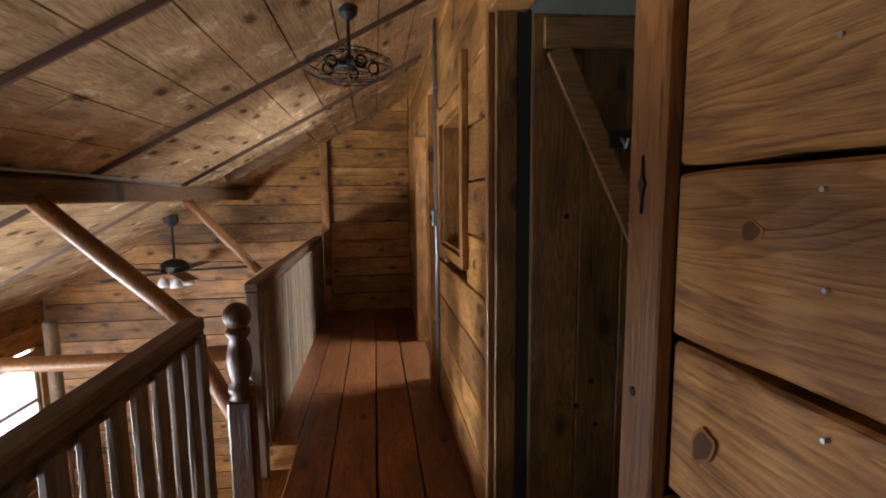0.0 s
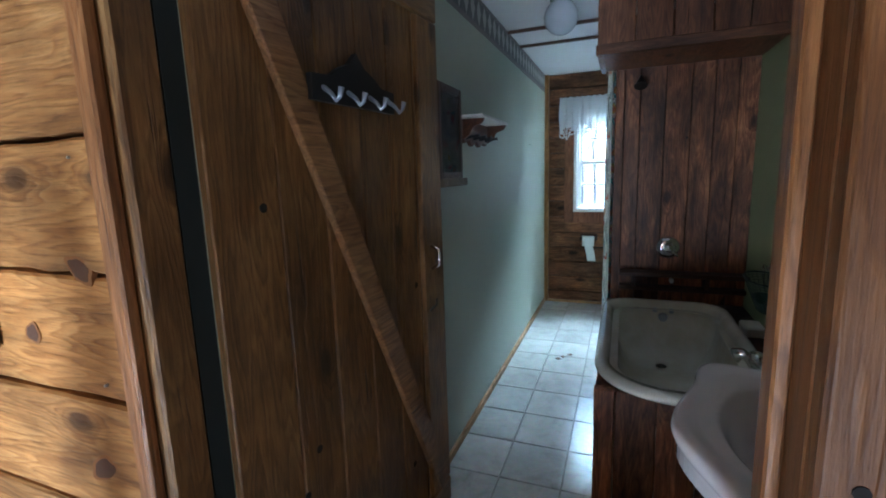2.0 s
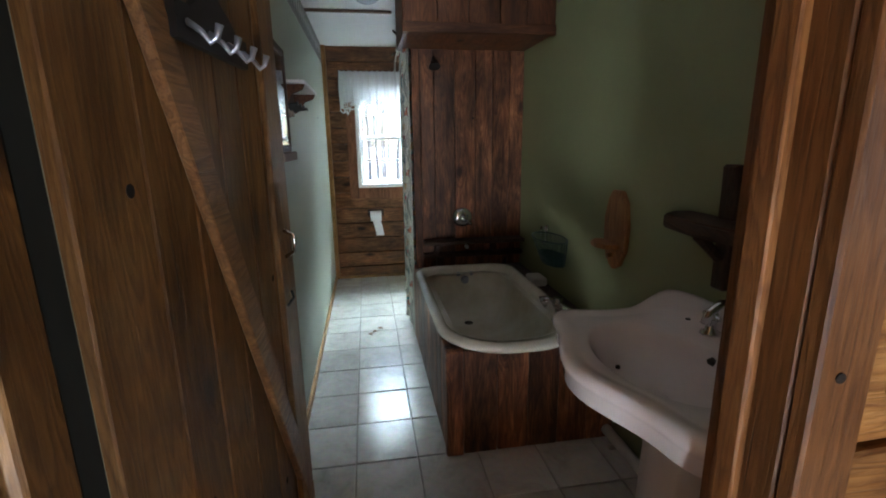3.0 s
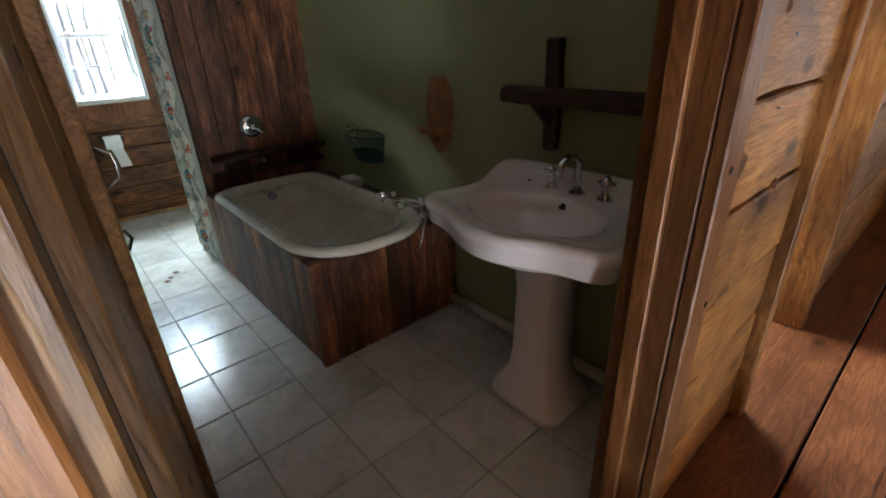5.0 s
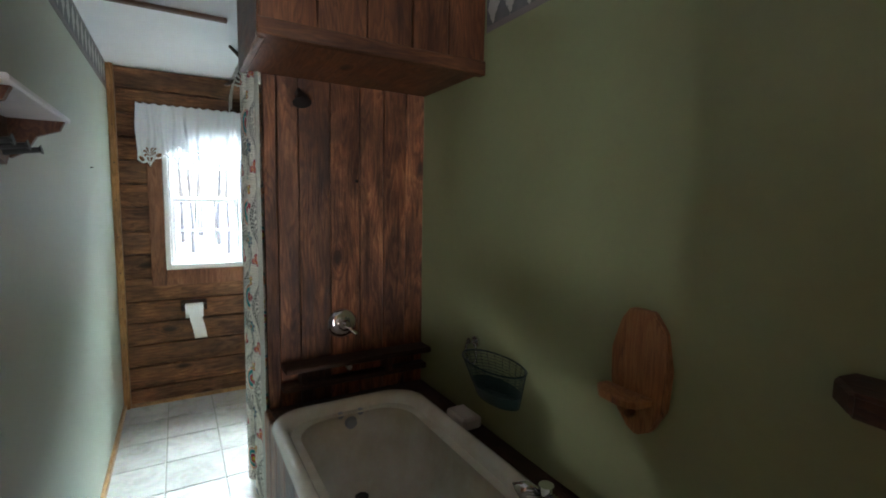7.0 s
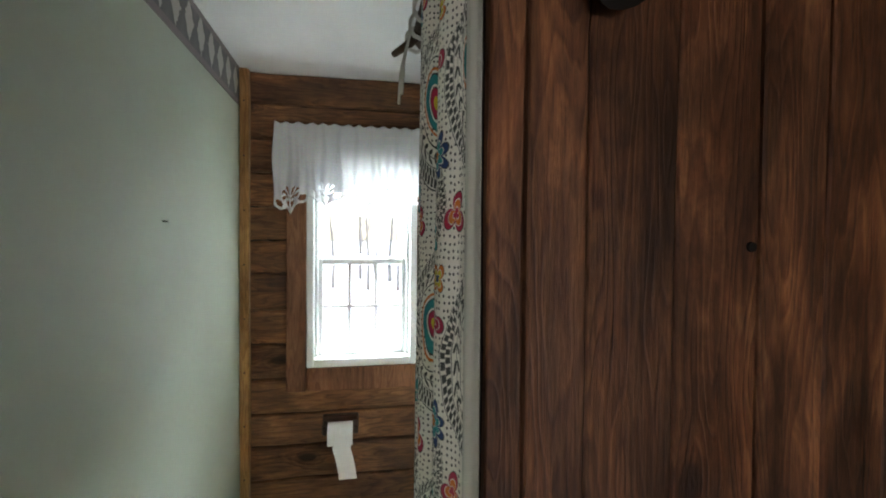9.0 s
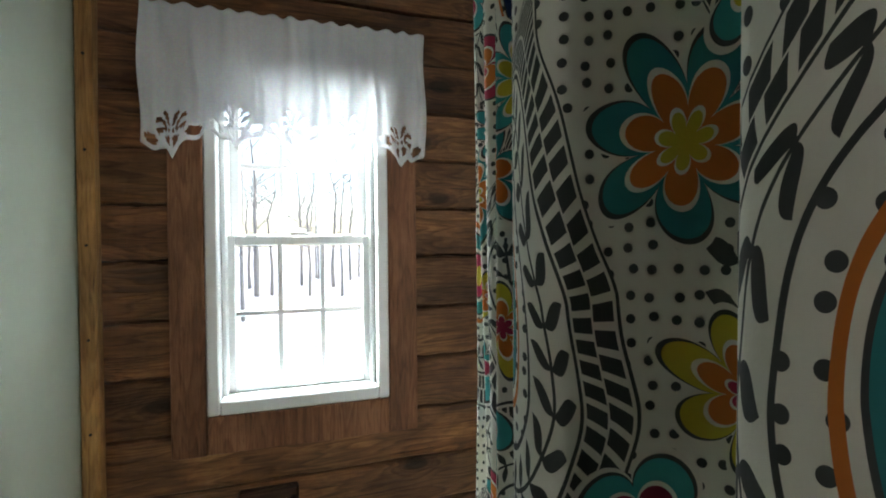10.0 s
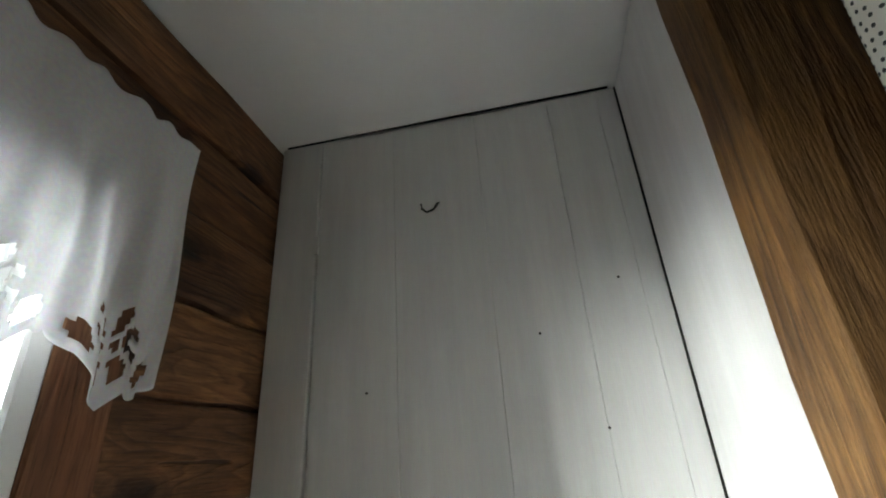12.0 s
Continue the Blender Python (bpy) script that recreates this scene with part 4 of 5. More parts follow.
slab("floor_bedroom", 0.45, 2.5, 1.56, 5.2, -0.14, 0.0, floorwood, "bedroom floor boards", "floor")
slab("ceiling_bedroom", 0.46, 2.5, 1.60, 5.2, 2.4, 2.44, pine[1], "boarded bedroom ceiling", "ceiling")
# closing walls behind the walker
slab("wall_south_room", 0.46, 1.6, -1.6, -1.55, 0, 2.6, pine[0], "plain pine wall closing the south room")
slab("wall_south_room_east", 1.5, 1.56, -1.6, -0.06, 0, 2.6, pine[1], "plain pine wall of the south room")
slab("floor_south_room", 0.40, 1.6, -1.6, -0.3, -0.14, -0.002, floorwood, "south room floor boards", "floor")
slab("ceiling_south_room", 0.46, 1.6, -1.6, -0.06, 2.3, 2.34, pine[1], "boarded ceiling of the south room", "ceiling")
slab("wall_partition_south", 0.455, 1.56, -0.06, 0.0, 0, 2.5, pine[0], "pine partition beside the sink corner")
j = thing("door_frame_3", (0.45, -0.4, 0), "pine frame of another open doorway", "door frame", kind="structure")
part("jamb", rough_board(0.36, 0.52, -0.075, -0.022, 0, 1.85, 2, 0.001, 0.004), pine[2], j)
part("jamb", rough_board(0.36, 0.52, -0.80, -0.75, 0, 1.85, 2, 0.001, 0.004), pine[2], j)
part("head", rough_board(0.36, 0.52, -0.748, -0.077, 1.80, 1.85, 1, 0.001, 0.004), pine[1], j)

# hall floor
hf = thing("floor", (0, 2.5, 0), "dark reddish pine floor boards of the landing", "floor", kind="structure")
xs = [-0.66, -0.43, -0.235, -0.02, 0.185, 0.41]
for i, (a, b) in enumerate(zip(xs, xs[1:])):
    south = 2.40 if i == 0 else -2.98
    cuts = [south, 2.93 if i % 2 else 3.05, 5.14] if i else [south, 5.14]
    for c0, c1 in zip(cuts, cuts[1:]):
        part("plank", rough_board(a + 0.004, b - 0.004, c0 + 0.001, c1 - 0.001, -0.045, 0.0, 1, 0.0015, 0.004, 9), floorwood, hf)
for y in (-2.5, -1.2, 0.1, 1.3, 2.44, 3.6, 4.8):
    part("joist", box(-0.62 if y > 2.4 else -0.42, 0.41, y, y + 0.05, -0.20, -0.047, 0), pine[0], hf)

slab("subfloor", -0.42, 0.40, -2.98, 5.14, -0.062, -0.047, dark_hole, "dark subfloor under the landing boards", "floor")

# far gable wall
gw = thing("wall_gable_north", (-1, 5.17, 0), "horizontal brown pine boards of the gable wall", "wall", kind="structure")
z = -2.6
while z < 2.5:
    x0 = -3.4 if z < 0.3 else max(-3.4, -1.30 + (z - 1.42) / 0.55 - 0.15)
    part("board", rough_board(-0.50, 0.39, 5.142, 5.17, z + 0.002, z + 0.196, 0, 0.002, 0.004), pine[0], gw)
    if x0 < -0.55:
        part("board", rough_board(x0, -0.56, 5.16, 5.19, z + 0.002, z + 0.196, 0, 0.002, 0.004), pine[0], gw)
    z += 0.2
part("backing", box(-3.45, 0.5, 5.19, 5.25, -2.6, 2.7, 0), dark_hole, gw)
part("post", rough_board(-0.56, -0.48, 5.08, 5.155, -2.6, 2.1, 2, 0.002, 0.006), pine[2], gw, "lighter upright post")

# roof boards, long way with the ridge, in courses up the slope
rf = bmesh.new()
slope = math.atan(0.55)
n = 26
for i in range(n):
    x0 = -3.55 + i * 0.20
    x1 = x0 + 0.194
    y = -3.0 + rng.uniform(-0.9, 0)
    while y < 5.2:
        ye = min(y + rng.uniform(0.75, 1.15), 5.2)
        ys_ = max(y, -3.0)
        if ye - ys_ > 0.02:
            sub = box(x0, x1, ys_ + 0.003, ye - 0.003, 0, 0.02, 0)
            for v in sub.verts:
                v.co.z += roof_z(v.co.x)
            me_tmp = bpy.data.meshes.new("tmp")
            sub.to_mesh(me_tmp)
            sub.free()
            rf.from_mesh(me_tmp)
            bpy.data.meshes.remove(me_tmp)
        y = ye
ceil2 = tagged(part("ceiling_sloped", rf, roofwood), "sloping ceiling of varnished knotty pine boards", "ceiling", kind="structure")
top = bmesh.new()
for x, dz in ((-3.6, 0.022), (1.6, 0.022), (1.6, 0.06), (-3.6, 0.06)):
    for yy in (-3.05, 5.25):
        top.verts.new((x, yy, roof_z(x) + dz))
top.verts.ensure_lookup_table()
v = top.verts
for f in ((0, 2, 3, 1), (4, 6, 7, 5), (2, 4, 5, 3), (6, 0, 1, 7)):
    top.faces.new([v[i] for i in f])
tagged(part("roof", top, dark_hole), "dark roof deck above the boards", "roof", kind="structure")
for yy in (0.55, 1.42, 2.45, 3.6):
    tagged(part("trim", beam((-3.3, yy, roof_z(-3.3) - 0.008), (0.38, yy, roof_z(0.38) - 0.008), 0.014, 0.035, 0.002), batten), "dark batten over a ceiling joint", "batten", kind="structure")
tagged(part("rafter", beam((-1.22, 4.1, roof_z(-1.22) - 0.03), (-0.55, 4.1, roof_z(-0.55) - 0.03), 0.06, 0.09, 0.004), railwood[0]), "short dark rafter under the sloping ceiling", "rafter", kind="structure")
tagged(part("purlin", beam((-1.37, -3.0, 1.31), (-1.37, 5.14, 1.31), 0.11, 0.11, 0.012), railwood[1]), "dark squared roof purlin", "beam", kind="structure")
for k, (a, b, r) in enumerate((((-1.35, 2.05, 1.28), (-0.78, 2.05, 0.72), 0.04), ((-1.36, 3.6, 1.27), (-0.88, 3.6, 0.72), 0.035), ((-0.9, 2.3, 0.60), (-0.62, 2.2, 0.10), 0.04))):
    pts = [Vector(a).lerp(Vector(b), f) for f in (0, 0.25, 0.5, 0.75, 1)]
    tagged(part("brace", tube(pts, [r, r * 0.95, r * 1.02, r * 0.96, r], 10), trimwood, smooth=True), "peeled round timber brace under the purlin", "brace", kind="structure")
tagged(part("tie_beam", tube([(-3.4, 2.9, 0.32), (-2.4, 2.9, 0.33), (-1.5, 2.9, 0.31), (-0.66, 2.9, 0.33)], [0.05, 0.045, 0.048, 0.045], 12), trimwood, smooth=True), "peeled round tie beam across the open room", "beam", kind="structure")
tagged(part("stud", tube([(-2.6, 4.0, -2.6), (-2.6, 4.0, 0.3)], 0.05, 10), slatwood, smooth=True), "pale round post in the lower room", "post", kind="structure")
tagged(part("conduit_run", tube([(-1.30, -3, 1.385), (-1.30, 2.2, 1.385), (-1.32, 3.4, 1.36), (-1.42, 3.7, 1.22)], 0.008, 8), steel, smooth=True), "thin metal conduit along the purlin", "conduit", kind="structure")

# eave wall with windows, lower floor, gable behind
ew = thing("wall_eave_west", (-3.42, 1, -2.6), "dark pine board wall with bright windows in the lower room", "wall", kind="structure")
WINS = [(4.35, 5.0, -1.15, -0.30), (2.1, 3.0, -0.95, -0.15), (-0.1, 1.2, -1.5, -0.45)]
z = -2.6
while z < 0.3:
    spans = [(-3.0, 5.19)]
    for a, b, c, d in WINS:
        if z + 0.2 > c and z < d:
            spans = [s for sp in spans for s in ((sp[0], min(sp[1], a)), (max(sp[0], b), sp[1])) if s[1] - s[0] > 0.02]
    for a, b in spans:
        part("board", rough_board(-3.46, -3.42, a, b, z + 0.002, z + 0.198, 1, 0.002, 0.004), pine[1], ew)
    z += 0.2
for a, b, c, d in WINS:
    w = thing("window_lower", (-3.42, (a + b) / 2, c), "bright lower-room window with light pine casing", "window", kind="structure")
    for q in ((-3.40, -3.38, a - 0.09, a, c - 0.09, d + 0.09), (-3.40, -3.38, b, b + 0.09, c - 0.09, d + 0.09), (-3.40, -3.38, a, b, d, d + 0.09), (-3.40, -3.37, a, b, c - 0.09, c)):
        part("casing", box(*q, 0.004), lightboard, w)
    part("window_frame", box(-3.44, -3.41, a, b, (c + d) / 2 - 0.02, (c + d) / 2 + 0.02, 0.003), vinyl, w)
    part("window_frame", box(-3.44, -3.41, a, a + 0.04, c, d, 0.003), vinyl, w)
    part("window_frame", box(-3.44, -3.41, b - 0.04, b, c, d, 0.003), vinyl, w)
slab("floor_lower", -3.5, 0.46, -3.05, 5.25, -2.7, -2.6, lower_floor, "lower room floor boards", "floor")
slab("wall_lower_east", 0.41, 0.46, -3.05, 5.25, -2.6, -0.15, pine[1], "pine wall of the lower room")
slab("wall_gable_south", -3.5, 1.6, -3.10, -3.0, -2.6, 3.0, pine[0], "plain pine gable wall behind the landing")
slab("wall_under_eave", -3.5, -3.46, -3.05, 5.25, 0.25, 0.42, pine[1], "top plate of the eave wall")
# unseen slab added to stop daylight leaking between the planks
slab("wall_light_block", 2.80, 4.46, -0.22, -0.17, -0.1, 2.2, dark_hole, "unseen slab that keeps daylight out behind the plank walls")


# ---- things in the bathroom ----
def rounded(cx, cy, hx, hy, r_lo, r_hi, z, n=14):
    """Outline of a rounded oblong: corners of radius r_lo at low x and r_hi at high x."""
    pts = []
    for sx, sy, r, a0 in ((1, 1, r_hi, 0), (-1, 1, r_lo, 90), (-1, -1, r_lo, 180), (1, -1, r_hi, 270)):
        for k in range(n):
            a = radians(a0 + 90 * k / (n - 1))
            pts.append((cx + sx * (hx - r) + r * math.cos(a), cy + sy * (hy - r) + r * math.sin(a), z))
    return pts


def bathtub():
    """A roll-top tub: round near end, squarer far end."""
    cx, cy, hx, hy = 2.113, 0.570, 0.610, 0.309
    rows = [(-0.085, 0.464, 0.02), (-0.045, 0.466, 0), (-0.022, 0.464, 0), (-0.004, 0.470, 0), (0.002, 0.486, 0), (-0.006, 0.500, 0), (-0.022, 0.506, 0), (-0.040, 0.500, 0), (-0.050, 0.485, 0.02), (-0.062, 0.43, 0.036), (-0.080, 0.33, 0.045), (-0.105, 0.25, 0.05), (-0.145, 0.205, 0.05), (-0.20, 0.192, 0.05)]
    rings = [rounded(cx + s, cy, hx + o - s, hy + o, max(0.085, min(0.27, hy + o - 0.03)), 0.13 if o > -0.1 else 0.08, z) for o, z, s in rows]
    return loft(rings, close_first=False)


tub = thing("bathtub", (2.105, 0.570, 0), "old white enamel roll-rim bathtub set in a plank surround", "bathtub")
part("basin", bathtub(), enamel, tub, smooth=True)
part("drain", turned((2.50, 0.575, 0.193), [(0.026, 0), (0.026, 0.003), (0.018, 0.004), (0.014, 0.001)]), iron, tub, "dark drain ring")
part("overflow", tube([(2.662, 0.565, 0.42), (2.645, 0.565, 0.417)], [0.026, 0.022], 16), steel, tub, "tarnished overflow plate")
for dy in (-0.042, 0.042):
    part("stop_mark", tube([(2.668, 0.565 + dy, 0.458), (2.655, 0.565 + dy, 0.456)], 0.013, 12), steel, tub)

sur = thing("tub_surround", (2.2, 0.5, 0), "dark reddish barn-plank surround boxing in the bathtub", "tub surround")
xs = [1.612, 1.735, 1.87, 2.02, 2.15, 2.30, 2.45, 2.60, 2.72, 2.848]
for a, b in zip(xs, xs[1:]):
    part("plank", rough_board(a + 0.001, b - 0.001, 0.845, 0.868, 0.004, 0.462, 2, 0.002, 0.004), plankwood, sur)
ys = [0.145, 0.27, 0.40, 0.53, 0.66, 0.80]
for a, b in zip(ys, ys[1:]):
    part("plank", rough_board(1.575, 1.598, a + 0.001, b - 0.001, 0.004, 0.462, 2, 0.002, 0.004), plankwood, sur)
part("corner_post", rough_board(1.570, 1.61, 0.802, 0.872, 0.002, 0.464, 2, 0.002, 0.004), plankwood, sur)
part("top_board", rough_board(1.60, 2.848, 0.145, 0.30, 0.435, 0.46, 0, 0.002, 0.004), darkwood[0], sur)
part("top_board", rough_board(2.715, 2.848, 0.30, 0.845, 0.435, 0.46, 1, 0.002, 0.004), darkwood[1], sur)
part("corner_board", prism([(1.60, 0.845), (1.60, 0.70), (1.66, 0.76), (1.74, 0.845)], 2, 0.437, 0.461), plankwood, sur)

led = thing("plank_ledge", (2.8, 0.5, 0.6), "dark plank ledge on brackets above the tub's end", "shelf")
part("shelf", rough_board(2.745, 2.848, 0.145, 0.80, 0.625, 0.648, 1, 0.003, 0.005), darkwood[1], led)
part("apron", rough_board(2.79, 2.848, 0.145, 0.80, 0.534, 0.56, 1, 0.002, 0.004), darkwood[1], led)
for y in (0.34, 0.72):
    part("bracket", rough_board(2.77, 2.848, y - 0.012, y + 0.012, 0.56, 0.626, 2, 0.001, 0.003), darkwood[2], led)
part("stub_pipe", tube([(2.848, 0.515, 0.592), (2.815, 0.515, 0.59)], 0.012, 10), vinyl, led, "short white pipe stub")

va = thing("shower_valve", (2.84, 0.54, 0.785), "round chrome shower valve on the plank wall", "valve")
part("plate", tube([(2.85, 0.54, 0.785), (2.843, 0.54, 0.785), (2.832, 0.54, 0.785), (2.828, 0.54, 0.785)], [0.066, 0.066, 0.052, 0.034], 32), chrome, va, smooth=True)
part("hub", tube([(2.84, 0.54, 0.785), (2.79, 0.54, 0.785)], [0.026, 0.022], 16), chrome, va, smooth=True)
part("lever", tube([(2.80, 0.54, 0.785), (2.795, 0.51, 0.760), (2.79, 0.49, 0.745)], [0.010, 0.008, 0.010], 8), chrome, va, smooth=True)
sh = thing("wall_shower", (2.84, 0.72, 1.75), "tarnished shower head under the soffit", "shower")
part("arm", tube([(2.85, 0.72, 1.74), (2.80, 0.72, 1.745), (2.77, 0.72, 1.72)], 0.008, 8), iron, sh, smooth=True)
part("rose", tube([(2.775, 0.72, 1.728), (2.755, 0.72, 1.69)], [0.012, 0.035], 14), iron, sh, smooth=False)

# tub mixer with hand shower on the far rim
mxr = thing("tub_mixer", (1.68, 0.31, 0.50), "chrome tub mixer with hand shower on the tub rim", "faucet")
part("body", tube([(1.78, 0.335, 0.548), (1.60, 0.30, 0.548)], [0.019, 0.019], 12), chrome, mxr, smooth=True)
for x, y in ((1.77, 0.333), (1.61, 0.302)):
    part("leg", tube([(x, y, 0.455), (x, y, 0.548)], [0.014, 0.012], 10), chrome, mxr, smooth=True)
    part("tap", tube([(x, y, 0.548), (x, y, 0.585)], [0.013, 0.021], 10), chrome, mxr)
part("cradle", tube([(1.785, 0.337, 0.553), (1.81, 0.365, 0.565), (1.82, 0.385, 0.55)], [0.013, 0.018, 0.030], 10), chrome, mxr, smooth=True)
part("spout", tube([(1.67, 0.314, 0.545), (1.655, 0.365, 0.55), (1.65, 0.405, 0.53)], [0.012, 0.011, 0.013], 10), chrome, mxr, smooth=True)
part("hose", tube([(1.605, 0.30, 0.535), (1.55, 0.32, 0.53), (1.50, 0.38, 0.51), (1.475, 0.42, 0.46), (1.485, 0.43, 0.42)], 0.006, 8), chrome, mxr, smooth=True)
so2 = thing("soap_block", (2.36, 0.22, 0.46), "pale soap block on the tub ledge", "soap")
part("soap", box(2.30, 2.43, 0.165, 0.25, 0.461, 0.508, 0.008), soapdish, so2)

# wire basket
bk = thing("wire_basket", (2.17, 0.19, 0.62), "dark green wire mesh basket hung on the wall", "basket")


def basket_ring(f):
    w, d = 0.105 + 0.05 * f, 0.05 + 0.025 * f
    z = 0.635 + 0.135 * f
    out = []
    for k in range(25):
        a = math.tau * k / 24
        out.append((2.17 + w * math.cos(a), 0.145 + d + d * math.sin(a), z))
    return out


bm = bmesh.new()
for f in [i / 12 for i in range(13)]:
    tube(basket_ring(f), 0.004 if f == 1 else 0.0014, 4, bm)
for k in range(0, 24):
    tube([basket_ring(f)[k] for f in (0, 0.5, 1)], 0.0012, 4, bm)
for k in range(2, 12, 1):
    a = basket_ring(0)
    tube([a[k], a[24 - k]], 0.0014, 4, bm)
part("mesh", bm, basket_green, bk)
part("liner", loft([[tuple(Vector(p) * 1.0) for p in basket_ring(0.0)[:-1]], [tuple(p) for p in basket_ring(0.35)[:-1]]], True, False), basket_green, bk)
hk = thing("chrome_hook", (2.40, 0.15, 0.76), "chrome towel ring hook on the green wall", "hook")
part("plate", tube([(2.385, 0.14, 0.775), (2.385, 0.150, 0.775)], 0.022, 16), chrome, hk)
part("ring", tube([(2.385 + 0.008 * math.sin(a) + 0.03 * math.sin(a), 0.165, 0.735 + 0.045 * math.cos(a)) for a in [k * math.tau / 18 for k in range(19)]], 0.005, 7), chrome, hk, smooth=True)
part("peg", tube([(2.385, 0.15, 0.775), (2.385, 0.18, 0.782)], [0.008, 0.012], 9), chrome, hk)

# plaque
pq = thing("wooden_plaque", (1.645, 0.15, 0.75), "oval live-edge pine plaque with a small ledge", "plaque")
outl = [(1.61, 1.065), (1.675, 1.065), (1.70, 1.03), (1.725, 0.95), (1.722, 0.86), (1.70, 0.79), (1.665, 0.752), (1.64, 0.742), (1.60, 0.765), (1.565, 0.83), (1.558, 0.93), (1.575, 1.02)]
part("board", prism(outl, 1, 0.142, 0.165, 0.004), plaquewood, pq)
part("ledge", prism([(1.59, 0.165), (1.73, 0.165), (1.735, 0.20), (1.70, 0.235), (1.64, 0.24), (1.60, 0.22)], 2, 0.835, 0.855, 0.003), plaquewood, pq)
part("peg", tube([(1.65, 0.165, 0.80), (1.65, 0.185, 0.798)], 0.010, 10), plaquewood, pq)

# rustic shelf above the sink
sf = thing("rustic_shelf", (0.85, 0.2, 1.0), "dark rustic slab shelf on two upright stakes", "shelf")
edge = [(1.235, 0.145), (1.245, 0.20), (1.20, 0.265), (1.05, 0.285), (0.90, 0.272), (0.74, 0.29), (0.60, 0.28), (0.545, 0.25), (0.54, 0.145)]
part("slab", prism(edge, 2, 1.0, 1.042, 0.006), darkwood[0], sf)
for x, w in ((1.06, 0.027), (0.68, 0.027)):
    part("stake", rough_board(x - w, x + w, 0.143, 0.178, 0.84, 1.19, 2, 0.004, 0.006), darkwood[2], sf)
    part("strut", tube([(x, 0.18, 0.93), (x, 0.22, 0.97), (x, 0.25, 1.0)], [0.014, 0.015, 0.018], 8), darkwood[2], sf)


# pedestal sink
def sink_outline(grow, z, lift=0.0, n=96):
    """Plan outline of the basin top: straight back, flaring sides, serpentine bowed front; the back is lifted into a splash."""
    pts = []
    for k in range(n):
        a = math.tau * (k + 0.5) / n
        c, s = math.cos(a), math.sin(a)
        q = max(abs(c), abs(s))
        u, v = c / q, s / q
        # round the square's corners
        m = 1.0 - 0.10 * min(1.0, abs(u * v)) ** 8
        u, v = u * m, v * m
        front = 0.200 + 0.075 * 0.5 * (1 + math.cos(math.pi * min(1.0, abs(u) / 0.80)))
        depth = front if v > 0 else 0.262
        wide = 0.322 + 0.018 * (1 + v) / 2 - 0.010 * math.cos(v * 4.0)
        y = 0.412 + v * (depth + grow)
        rise = max(0.0, min(1.0, (0.345 - y) / 0.15))
        pts.append((0.905 + u * (wide + grow), y, z + lift * rise * rise * (3 - 2 * rise)))
    return pts


def basin_ellipse(rx, ry, z, n=96):
    return [(0.905 + rx * math.cos(math.tau * (k + 0.5) / n), 0.445 + ry * math.sin(math.tau * (k + 0.5) / n), z) for k in range(n)]


sk = thing("pedestal_sink", (0.9, 0.38, 0), "white porcelain pedestal sink with shaped backsplash", "sink")
# underside, rolled lip, deck, bowl
rings = [basin_ellipse(0.10, 0.10, 0.585), basin_ellipse(0.17, 0.14, 0.61), sink_outline(-0.075, 0.645), sink_outline(-0.022, 0.655), sink_outline(-0.012, 0.664), sink_outline(-0.012, 0.695, 0.01), sink_outline(-0.004, 0.708, 0.02), sink_outline(0.0, 0.722, 0.04), sink_outline(-0.004, 0.737, 0.048), sink_outline(-0.014, 0.742, 0.052), sink_outline(-0.032, 0.740, 0.050), sink_outline(-0.046, 0.734, 0.02), sink_outline(-0.056, 0.733),
         basin_ellipse(0.232, 0.158, 0.735), basin_ellipse(0.222, 0.148, 0.728), basin_ellipse(0.205, 0.134, 0.70), basin_ellipse(0.16, 0.105, 0.652), basin_ellipse(0.09, 0.06, 0.625), basin_ellipse(0.03, 0.025, 0.618)]
part("basin", loft(rings), porcelain, sk, smooth=True)
ped = []
for w, d, z in ((0.150, 0.135, 0.0), (0.150, 0.135, 0.03), (0.140, 0.125, 0.05), (0.125, 0.11, 0.075), (0.098, 0.09, 0.12), (0.088, 0.08, 0.20), (0.082, 0.075, 0.45), (0.095, 0.085, 0.56), (0.13, 0.11, 0.62)):
    c = 0.3
    ped.append([(0.90 + sx * w * u, 0.36 + sy * d * q, z) for sx, sy, u, q in ((1, -1, 1, 1 - c), (1, 1, 1, 1 - c), (1, 1, 1 - c, 1), (-1, 1, 1 - c, 1), (-1, 1, 1, 1 - c), (-1, -1, 1, 1 - c), (-1, -1, 1 - c, 1), (1, -1, 1 - c, 1))])
pb = loft(ped)
bmesh.ops.bevel(pb, geom=[e for e in pb.edges if abs((e.verts[0].co - e.verts[1].co).normalized().z) > 0.5], offset=0.008, segments=2, affect="EDGES")
part("pedestal", pb, porcelain, sk, smooth=True)
part("overflow", tube([(0.895, 0.300, 0.712), (0.895, 0.312, 0.708)], 0.011, 12), iron, sk, "dark overflow hole")
part("drain", turned((0.895, 0.455, 0.617), [(0.022, 0), (0.022, 0.003), (0.012, 0.001)]), chrome, sk)
fa = part("faucet", tube([(0.895, 0.235, 0.74), (0.895, 0.235, 0.80), (0.895, 0.24, 0.835), (0.895, 0.265, 0.862), (0.895, 0.30, 0.865), (0.895, 0.33, 0.845), (0.895, 0.338, 0.815)], [0.015, 0.012, 0.011, 0.011, 0.011, 0.011, 0.013], 12), chrome, sk, "chrome gooseneck spout", True)
part("flange", turned((0.895, 0.235, 0.738), [(0.028, 0), (0.028, 0.006), (0.016, 0.014)]), chrome, fa)
